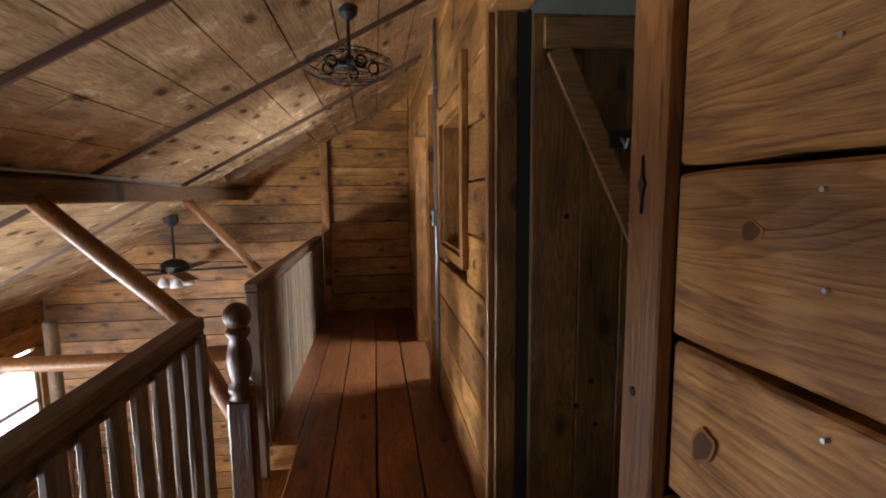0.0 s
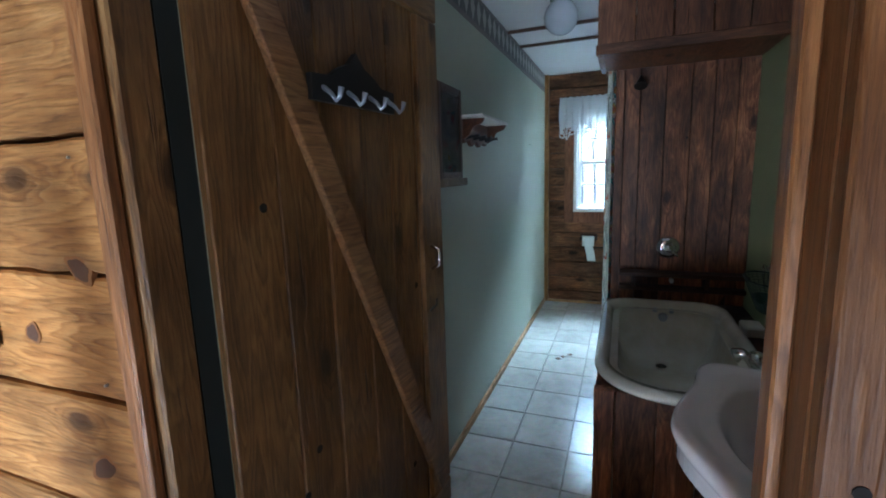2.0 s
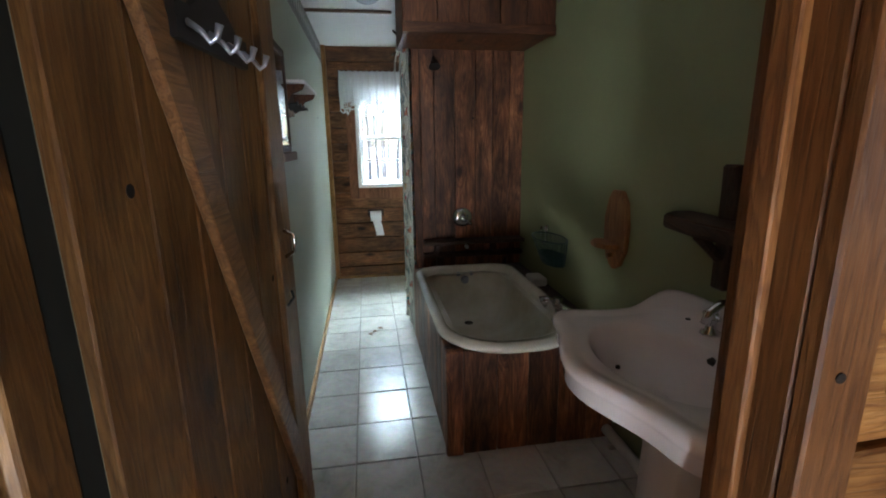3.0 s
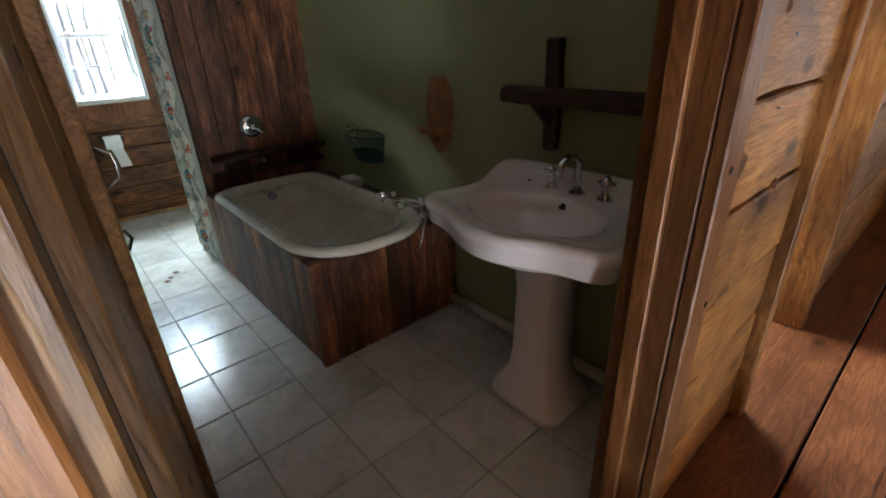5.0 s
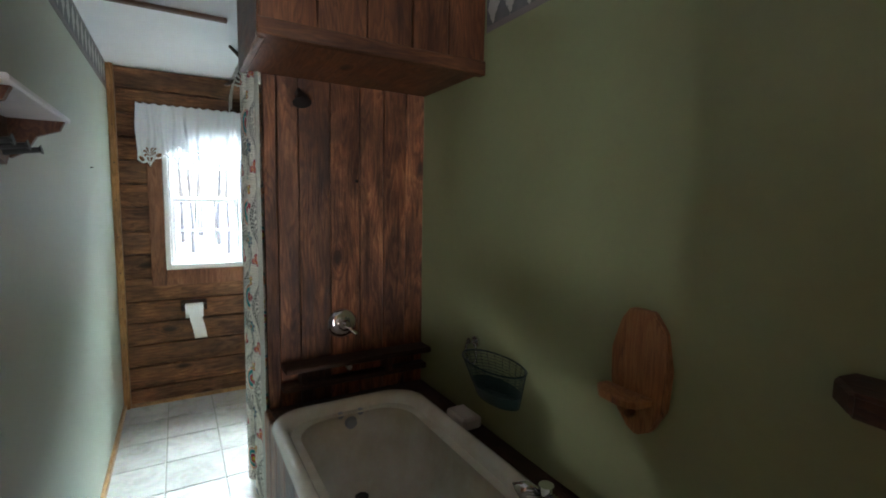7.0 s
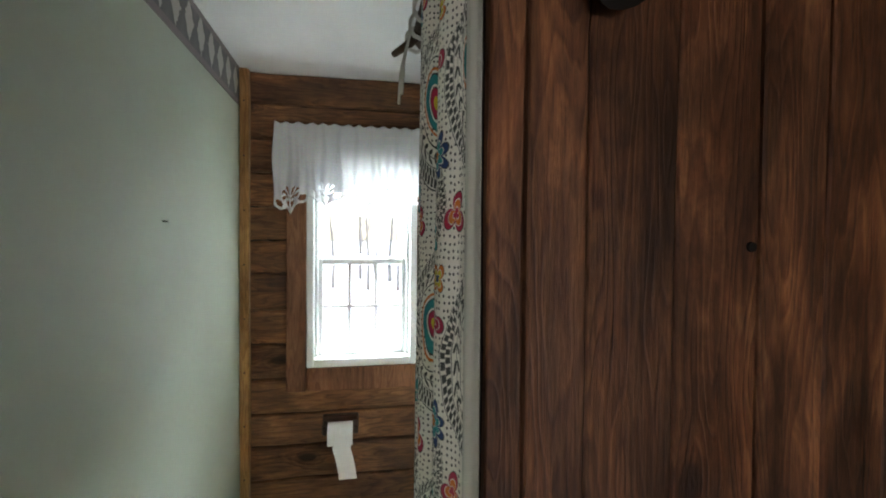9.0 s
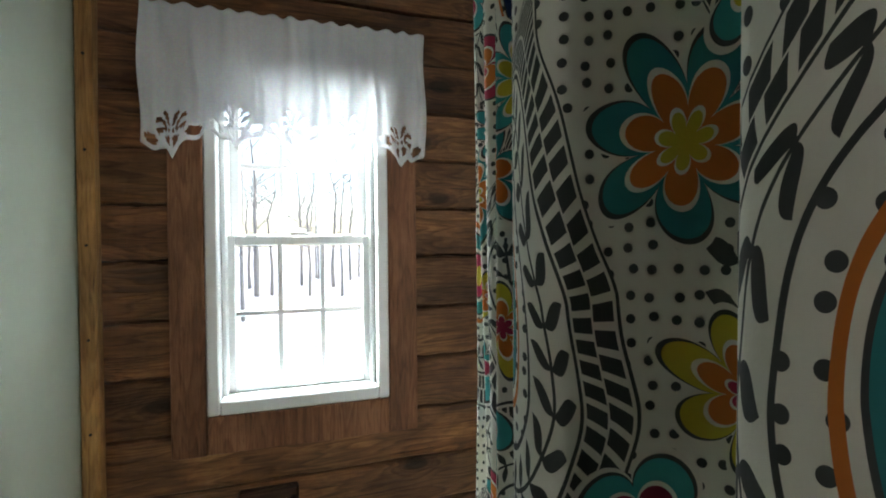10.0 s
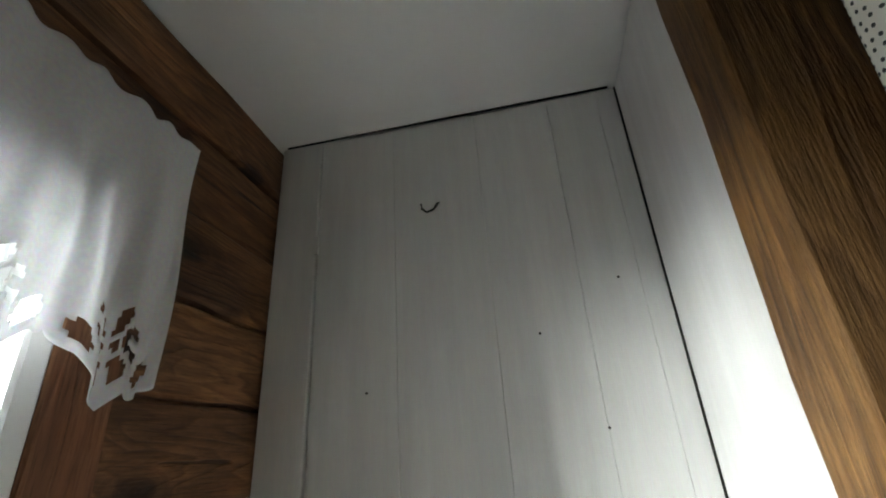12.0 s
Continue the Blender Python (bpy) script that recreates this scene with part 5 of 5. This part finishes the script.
for x in (0.995, 0.795):
    h = part("tap", turned((x, 0.235, 0.738), [(0.026, 0), (0.026, 0.006), (0.015, 0.014), (0.013, 0.035), (0.019, 0.045), (0.015, 0.06), (0.006, 0.075)]), chrome, sk, "chrome tap", True)
    part("cross_handle", tube([(x - 0.03, 0.235, 0.79), (x + 0.03, 0.235, 0.79)], 0.006, 8), chrome, h)
for x in (1.09, 0.70):
    part("tap_hole", tube([(x, 0.23, 0.742), (x, 0.23, 0.7455)], 0.007, 8), iron, sk)
part("mark", tube([(0.99, 0.505, 0.664), (0.99, 0.504, 0.672)], 0.006, 8), iron, sk)

pp = thing("wall_pipe", (1.1, 0.18, 0), "white painted pipe along the foot of the green wall", "pipe")
part("pipe", tube([(0.56, 0.175, 0.045), (1.585, 0.175, 0.045)], 0.022, 12), soapdish, pp, smooth=True)
for x in (0.65, 1.1, 1.5):
    part("clip", box(x - 0.008, x + 0.008, 0.141, 0.20, 0.0, 0.022, 0.002), soapdish, pp)

# things on the long green wall
cb = thing("wall_cabinet", (1.580, 1.45, 1.2), "dark wooden glass-fronted curio frame on the green wall", "wall cabinet")
for q in ((1.463, 1.484, 1.40, 1.477, 1.235, 1.575), (1.685, 1.706, 1.40, 1.477, 1.235, 1.575), (1.484, 1.685, 1.40, 1.477, 1.55, 1.575), (1.484, 1.685, 1.40, 1.477, 1.235, 1.258)):
    part("frame", box(*q, 0.003), darkwood[2], cb)
part("base", box(1.450, 1.719, 1.385, 1.477, 1.205, 1.235, 0.004), slatwood, cb, "grey worn bottom board")
part("back", box(1.484, 1.685, 1.465, 1.477, 1.258, 1.55, 0), slatwood, cb)
for x, z, w, h in ((1.530, 1.27, 0.03, 0.07), (1.597, 1.27, 0.045, 0.06), (1.647, 1.27, 0.025, 0.09), (1.547, 1.40, 0.04, 0.06), (1.622, 1.40, 0.03, 0.08)):
    part("trinket", box(x - w / 2, x + w / 2, 1.43, 1.46, z, z + h, 0.006), soapdish, cb)
part("shelf", box(1.484, 1.685, 1.41, 1.465, 1.385, 1.395, 0.001), darkwood[0], cb)
g = part("glass_front", box(1.484, 1.685, 1.404, 1.407, 1.258, 1.55, 0), case_glass, cb, "glass front")

hs = thing("peg_shelf", (2.085, 1.42, 1.4), "small wooden shelf with pegs and pale top", "shelf")
part("top", box(1.855, 2.315, 1.355, 1.477, 1.487, 1.500, 0.003), white_board, hs, "pale painted top board")
part("backboard", prism([(1.875, 1.486), (2.295, 1.486), (2.295, 1.42), (2.255, 1.385), (2.195, 1.40), (2.145, 1.375), (2.085, 1.40), (2.025, 1.375), (1.975, 1.40), (1.915, 1.385), (1.875, 1.42)], 1, 1.458, 1.477), boxwood[0], hs)
for x in (1.890, 2.280):
    part("bracket", prism([(1.36, 1.486), (1.457, 1.486), (1.457, 1.40), (1.43, 1.415), (1.41, 1.45), (1.37, 1.465)], 0, x - 0.008, x + 0.008), boxwood[0], hs)
for x in (1.935, 2.035, 2.135, 2.235):
    part("peg", tube([(x, 1.458, 1.41), (x, 1.40, 1.418), (x, 1.395, 1.419)], [0.007, 0.006, 0.011], 8), iron, hs)
tagged(part("nail", tube([(3.54, 1.48, 1.45), (3.54, 1.468, 1.449)], 0.002, 6), iron), "bent nail in the green wall", "nail")

gl = thing("ceiling_lamp", (2.36, 1.10, 2.09), "round milky glass ceiling globe, unlit", "ceiling lamp")
part("base", turned((2.36, 1.10, 2.045), [(0.035, 0), (0.055, 0.02), (0.055, 0.049)]), chrome, gl, smooth=False)
globe = bmesh.new()
bmesh.ops.create_uvsphere(globe, u_segments=28, v_segments=16, radius=0.082)
globe.transform(Matrix.Translation((2.36, 1.10, 1.985)))
globe_mat = plain("milk_glass", (0.62, 0.68, 0.76), 0.15, spot=0.03, coat=0.5)
part("globe", globe, globe_mat, gl, smooth=True)

# branch rod and shower curtain
rod = thing("branch_curtain_rod", (3.1, 0.86, 1.90), "rustic forked branch used as curtain rod", "curtain rod")
part("branch", tube([(2.40, 0.885, 1.86), (2.7, 0.872, 1.885), (3.0, 0.868, 1.90), (3.25, 0.86, 1.905), (3.42, 0.862, 1.90), (3.56, 0.80, 1.91), (3.60, 0.74, 1.90)], [0.018, 0.02, 0.021, 0.02, 0.018, 0.017, 0.016], 9), branchwood, rod, smooth=True)
part("twig", tube([(3.36, 0.86, 1.90), (3.42, 0.885, 1.885), (3.47, 0.92, 1.875)], [0.014, 0.011, 0.008], 7), branchwood, rod, smooth=True)
part("twig", tube([(3.10, 0.868, 1.90), (3.13, 0.90, 1.935), (3.14, 0.93, 1.965)], [0.012, 0.009, 0.006], 7), branchwood, rod, smooth=True)


def hanging(points, z_top, z_bot, waver, rows=40):
    """Cloth that hangs in folds along a plan line; UV in metres of cloth."""
    bm = bmesh.new()
    uvl = bm.loops.layers.uv.new("UVMap")
    pts = [Vector((*p, 0)) for p in points]
    dense = []
    for i in range(len(pts) - 1):
        p0, p1, p2, p3 = pts[max(i - 1, 0)], pts[i], pts[i + 1], pts[min(i + 2, len(pts) - 1)]
        for k in range(8):
            f = k / 8
            dense.append(0.5 * ((2 * p1) + (p2 - p0) * f + (2 * p0 - 5 * p1 + 4 * p2 - p3) * f * f + (3 * p1 - p0 - 3 * p2 + p3) * f ** 3))
    dense.append(pts[-1])
    mid = sum(dense, Vector((0, 0, 0))) / len(dense)
    length = [0.0]
    for a, b in zip(dense, dense[1:]):
        length.append(length[-1] + (b - a).length)
    grid = []
    for j in range(rows + 1):
        g = j / rows
        z = z_top + (z_bot - z_top) * g
        grid.append([])
        for i, p in enumerate(dense):
            gather = 0.75 + 0.25 * min(1, g * 2.5)
            y = 0.868 + (p.y - 0.868) * gather * (1 + 0.12 * math.sin(g * 4 + i * 0.11))
            x = p.x + waver * math.sin(g * 5 + i * 0.25)
            grid[-1].append(bm.verts.new((x, y, z - 0.006 * math.sin(i * 0.7) * (1 if j in (0,) else 0))))
    for j in range(rows):
        for i in range(len(dense) - 1):
            f = bm.faces.new((grid[j][i], grid[j][i + 1], grid[j + 1][i + 1], grid[j + 1][i]))
            for loop, (a, b) in zip(f.loops, ((i, j), (i + 1, j), (i + 1, j + 1), (i, j + 1))):
                loop[uvl].uv = (length[a] * UNIT, (1 - b / rows) * (z_top - z_bot) * UNIT)
    return bm


cu = thing("shower_curtain", (3.1, 0.86, 0.05), "shower curtain in bold multicoloured paisley print, drawn aside", "shower curtain")
fold = [(3.507, 0.757), (3.494, 0.790), (3.477, 0.804), (3.463, 0.785), (3.453, 0.764), (3.440, 0.790), (3.426, 0.818), (3.410, 0.800), (3.402, 0.772), (3.386, 0.80), (3.372, 0.832), (3.352, 0.812), (3.335, 0.785), (3.315, 0.82), (3.322, 0.846), (3.295, 0.862), (3.275, 0.83), (3.25, 0.805), (3.235, 0.84), (3.235, 0.878), (3.20, 0.89), (3.18, 0.86), (3.14, 0.825), (3.11, 0.86), (3.09, 0.903), (3.055, 0.895), (3.035, 0.845), (3.00, 0.83), (2.975, 0.87), (2.95, 0.895), (2.92, 0.893), (2.89, 0.876), (2.872, 0.872)]
body = part("cloth", hanging(fold, 1.875, 0.055, 0.006), print_cloth, cu, smooth=True)
body.modifiers.new("thickness", "SOLIDIFY").thickness = 0.0015
ln = part("liner", hanging([(2.870, 0.868), (2.862, 0.874), (2.852, 0.874), (2.842, 0.866), (2.832, 0.862), (2.826, 0.864)], 1.87, 0.02, 0.002), liner, cu, "plain off-white liner", True)
ln.modifiers.new("thickness", "SOLIDIFY").thickness = 0.0015
for k in range(9):
    x = 2.80 + k * 0.078
    part("tie", tube([(x, 0.868 + 0.026 * math.sin(a), 1.896 + 0.030 * math.cos(a)) for a in [q * math.tau / 10 for q in range(11)]], 0.005, 5), soapdish, cu)
    if k > 6:
        part("tie_end", tube([(x, 0.89, 1.885), (x + 0.012, 0.905, 1.82), (x + 0.006, 0.91, 1.74)], 0.004, 5), soapdish, cu)

# toilet in the alcove
to = thing("toilet", (3.95, 0.1, 0), "white porcelain toilet standing in the painted alcove", "toilet")
part("tank", loft([rounded(3.95, 0.0, 0.20, 0.085, 0.03, 0.03, 0.36), rounded(3.95, 0.0, 0.22, 0.10, 0.03, 0.03, 0.45), rounded(3.95, 0.0, 0.225, 0.10, 0.03, 0.03, 0.60)]), enamel, to, smooth=True)
part("tank_lid", loft([rounded(3.95, 0.0, 0.235, 0.108, 0.03, 0.03, 0.60), rounded(3.95, 0.0, 0.24, 0.11, 0.03, 0.03, 0.62), rounded(3.95, 0.0, 0.225, 0.10, 0.03, 0.03, 0.632)]), enamel, to, smooth=True)
part("bowl", loft([rounded(3.95, 0.28, 0.11, 0.14, 0.09, 0.09, 0.0), rounded(3.95, 0.28, 0.10, 0.13, 0.09, 0.09, 0.15), rounded(3.95, 0.32, 0.17, 0.23, 0.16, 0.16, 0.34), rounded(3.95, 0.32, 0.175, 0.235, 0.16, 0.16, 0.37)]), enamel, to, smooth=True)
part("seat_lid", loft([rounded(3.95, 0.32, 0.18, 0.24, 0.165, 0.165, 0.372), rounded(3.95, 0.32, 0.18, 0.24, 0.165, 0.165, 0.395), rounded(3.95, 0.32, 0.16, 0.22, 0.15, 0.15, 0.405)]), enamel, to, smooth=True)
part("flush_lever", tube([(4.10, 0.10, 0.56), (4.10, 0.125, 0.56), (4.05, 0.13, 0.555)], 0.007, 7), chrome, to)
ro = part("paper_roll", tube([(4.02, 0.02, 0.682), (4.14, 0.02, 0.682)], 0.050, 20), paper)
tagged(ro, "spare white paper roll lying on the toilet tank", "paper roll")

# dry leaves on the tiles
for k, (x, y, a) in enumerate(((2.94, 1.14, 0.3), (2.99, 1.10, 1.4), (2.90, 1.165, 2.6))):
    pts = []
    for q in range(14):
        r = (0.030, 0.014)[q % 2] * (1 if k else 0.8)
        th = math.tau * q / 14 + a
        pts.append((x + r * math.cos(th), y + 0.7 * r * math.sin(th)))
    lf = prism(pts, 2, 0.001, 0.003)
    tagged(part("dry_leaf", lf, leafbrown), "curled brown dry leaf on the tile floor", "leaf", "leaves on the floor")

# ---- things on the landing ----
def railing(name, x, y0, y1, first, step, slat_w, label):
    r = thing(name, (x, (y0 + y1) / 2, 0), label, "railing", kind="structure")
    part("handrail", rough_board(x - 0.035, x + 0.035, y0, y1, 0.815, 0.862, 1, 0.001, 0.008), railwood[1], r)
    part("top_rail", rough_board(x - 0.02, x + 0.02, y0 + 0.01, y1 - 0.01, 0.775, 0.815, 1, 0.001, 0.004), railwood[1], r)
    part("bottom_rail", rough_board(x - 0.02, x + 0.02, y0 + 0.01, y1 - 0.01, 0.02, 0.06, 1, 0.001, 0.004), railwood[1], r)
    y = first
    while y < y1 - 0.03:
        part("slat", rough_board(x + 0.0205, x + 0.038, y, y + slat_w, -0.03, 0.80, 2, 0.002, 0.003), slatwood, r)
        y += step
    for yy in (y0 + 0.03, y1 - 0.03):
        part("end_post", rough_board(x - 0.03, x + 0.03, yy - 0.03, yy + 0.03, -0.2, 0.814, 2, 0.001, 0.004), railwood[2], r)
    return r


railing("railing_stair", -0.63, -2.6, 1.66, -2.5, 0.105, 0.062, "brown wooden railing with worn grey flat slats")
railing("railing_landing", -0.605, 2.30, 5.07, 2.37, 0.095, 0.082, "brown wooden landing railing with close-set boards")
nw = thing("newel_post", (-0.53, 1.80, -0.2), "dark turned newel post with a ball top", "newel", kind="structure")
part("shaft", box(-0.575, -0.485, 1.755, 1.845, -0.25, 0.50, 0.008), newelwood, nw)
part("turning", turned((-0.53, 1.80, 0.50), [(0.045, 0), (0.034, 0.012), (0.046, 0.03), (0.046, 0.05), (0.030, 0.065), (0.04, 0.10), (0.048, 0.15), (0.042, 0.20), (0.030, 0.235), (0.045, 0.255), (0.045, 0.27), (0.028, 0.285)]), newelwood, nw, smooth=True)
ball = bmesh.new()
bmesh.ops.create_uvsphere(ball, u_segments=18, v_segments=12, radius=0.052)
ball.transform(Matrix.Translation((-0.53, 1.80, 0.825)))
part("ball", ball, newelwood, nw, smooth=True)
st = thing("stair", (-0.8, 2.1, -0.4), "pine stair going down from the landing", "stair", kind="structure")
for k in range(6):
    part("tread", box(-0.66 - 0.22 * k, -0.42 - 0.22 * k, 1.86, 2.39, -0.20 - 0.165 * k, -0.165 - 0.165 * k, 0.006), pine[1], st)

# ceiling fan over the lower room
fan = thing("ceiling_fan", (-1.84, 4.5, 1.1), "black ceiling fan with white glass lamp shades", "ceiling fan")
part("canopy", turned((-1.84, 4.5, 1.03), [(0.03, 0), (0.06, 0.03), (0.06, 0.10)]), iron, fan)
part("rod", tube([(-1.84, 4.5, 0.70), (-1.84, 4.5, 1.05)], 0.012, 8), iron, fan)
part("motor", turned((-1.84, 4.5, 0.58), [(0.05, 0), (0.11, 0.03), (0.12, 0.08), (0.09, 0.12), (0.03, 0.14)]), iron, fan)
for k in range(5):
    a = k * math.tau / 5 + 0.25
    b = box(0.10, 0.62, -0.06, 0.06, 0.60, 0.612, 0.004)
    b.transform(Matrix.Translation((-1.84, 4.5, 0)) @ Matrix.Rotation(a, 4, "Z"))
    part("blade", b, railwood[0], fan)
for k in range(4):
    a = k * math.tau / 4 + 0.4
    part("shade", turned((-1.84 + 0.10 * math.cos(a), 4.5 + 0.10 * math.sin(a), 0.47), [(0.055, 0), (0.05, 0.03), (0.03, 0.07), (0.018, 0.09)], 14), porcelain, fan, "white glass shade", True)

# cage lamp near the ridge
cg = thing("cage_lamp", (-0.09, 2.1, 2.08), "black wire cage pendant with clear bulbs, unlit", "pendant lamp")
part("rod", tube([(-0.09, 2.1, 1.86), (-0.09, 2.1, 2.085)], 0.008, 8), iron, cg)
part("canopy", turned((-0.09, 2.1, 2.03), [(0.015, 0), (0.04, 0.02), (0.045, 0.05)]), iron, cg)
part("hub", turned((-0.09, 2.1, 1.83), [(0.02, 0), (0.03, 0.02), (0.02, 0.05)]), iron, cg)
for r_, z_ in ((0.185, 1.85), (0.19, 1.815), (0.13, 1.785), (0.12, 1.885)):
    part("hoop", tube([(-0.09 + r_ * math.cos(k * math.tau / 28), 2.1 + r_ * math.sin(k * math.tau / 28), z_) for k in range(29)], 0.0028, 5), iron, cg)
for k in range(12):
    a = k * math.tau / 12
    part("wire", tube([(-0.09 + r_ * math.cos(a), 2.1 + r_ * math.sin(a), z_) for r_, z_ in ((0.02, 1.90), (0.12, 1.885), (0.185, 1.85), (0.19, 1.815), (0.13, 1.785), (0.02, 1.78))], 0.0022, 5), iron, cg)
bulb_glass = glass_material("bulb_glass", (0.9, 0.9, 0.92), 0.02)
for k in range(5):
    a = k * math.tau / 5 + 0.2
    part("arm", tube([(-0.09, 2.1, 1.85), (-0.09 + 0.07 * math.cos(a), 2.1 + 0.07 * math.sin(a), 1.84)], 0.012, 7), iron, cg)
    bb = bmesh.new()
    bmesh.ops.create_uvsphere(bb, u_segments=12, v_segments=8, radius=0.028)
    bb.transform(Matrix.Translation((-0.09 + 0.105 * math.cos(a), 2.1 + 0.105 * math.sin(a), 1.835)))
    part("bulb", bb, bulb_glass, cg, "clear glass bulb", True)

# ---- outside ----
gr = bmesh.new()
for x, y in ((-600, -600), (600, -600), (600, 600), (-600, 600)):
    gr.verts.new((x, y, -2.9))
gr.faces.new(gr.verts)
tagged(part("ground", gr, snow), "snow-covered ground reaching into the woods", "snow", kind="structure")
trng = random.Random(11)


def tree(x, y, h, r):
    t = thing("tree", (x, y, -2.9), "bare winter tree with grey trunk and branches", "tree", "bare trees behind the house")
    pts = [(x + trng.uniform(-0.1, 0.1) * k, y + trng.uniform(-0.1, 0.1) * k, -2.9 + h * k / 5) for k in range(6)]
    part("trunk", tube(pts, [r * (1 - 0.16 * k) for k in range(6)], 7), bark, t, smooth=True)
    lim = bmesh.new()
    for k in range(16):
        f = trng.uniform(0.3, 0.98)
        i = min(int(f * 5), 4)
        p = Vector(pts[i]).lerp(Vector(pts[i + 1]), f * 5 - i)
        a = trng.uniform(0, math.tau)
        l = h * trng.uniform(0.12, 0.28)
        q = p + Vector((math.cos(a) * l * 0.5, math.sin(a) * l * 0.5, l * 0.35))
        e = p + Vector((math.cos(a) * l, math.sin(a) * l, l * 0.9))
        tube([p, q, e], [r * 0.25, r * 0.16, r * 0.05], 4, lim, False)
        for s in range(3):
            w = q.lerp(e, trng.uniform(0, 1))
            tube([w, w + Vector((trng.uniform(-1, 1), trng.uniform(-1, 1), trng.uniform(0.2, 1))) * l * 0.35], [r * 0.08, r * 0.02], 3, lim, False)
    part("limbs", lim, bark, t)


for k in range(95):
    tree(trng.uniform(20, 62), trng.uniform(-42, 22), trng.uniform(9, 16), trng.uniform(0.10, 0.24))
sd = thing("shed", (15, -4.8, -2.9), "pale blue garden shed with a snowy roof", "shed")
part("wall", box(14, 16.5, -4.8, -2.6, -2.9, -0.9, 0.01), shed_paint, sd)
part("roof", prism([(-5.0, -0.9), (-2.4, -0.9), (-3.7, 0.0)], 0, 13.8, 16.7), snow, sd)
part("door", box(13.98, 14.0, -4.2, -3.4, -2.9, -1.2, 0), vinyl, sd)
# ---- bathroom tiles, last ----
fl = thing("floor_tiles", (2.4, 0.8, 0), "mottled beige glazed floor tiles, glossy and worn", "floor", kind="structure")
mesh_of = {}
gx = [1.60 + 0.27 * k for k in range(-5, 12)]
gy = [0.99 + 0.25 * k for k in range(-5, 3)]
for a, b in zip(gx, gx[1:]):
    for c, d in zip(gy, gy[1:]):
        x0, x1, y0, y1 = max(a, 0.40), min(b, 4.30), max(c, -0.12), min(d, 1.479)
        if x1 - x0 < 0.01 or y1 - y0 < 0.01 or (x0 > 1.62 and x1 < 2.85 and y1 < 0.85) or (0.39 < x0 < 0.5 and not 0.55 < (y0 + y1) / 2 < 1.55):
            continue
        key = (round(x1 - x0, 3), round(y1 - y0, 3))
        centre = Vector(((x0 + x1) / 2, (y0 + y1) / 2, 0))
        if key not in mesh_of:
            hx, hy = (x1 - x0) / 2 - 0.0022, (y1 - y0) / 2 - 0.0022
            o = part("tile", box(-hx, hx, -hy, hy, -0.008, 0.0, 0.0025), tile_mat)
            mesh_of[key] = o.data
        else:
            o = new("tile", mesh_of[key])
        o.parent = fl
        o.location = centre * UNIT - fl.location
        o.rotation_euler = (trng.uniform(-0.0015, 0.0015), trng.uniform(-0.0015, 0.0015), 0)
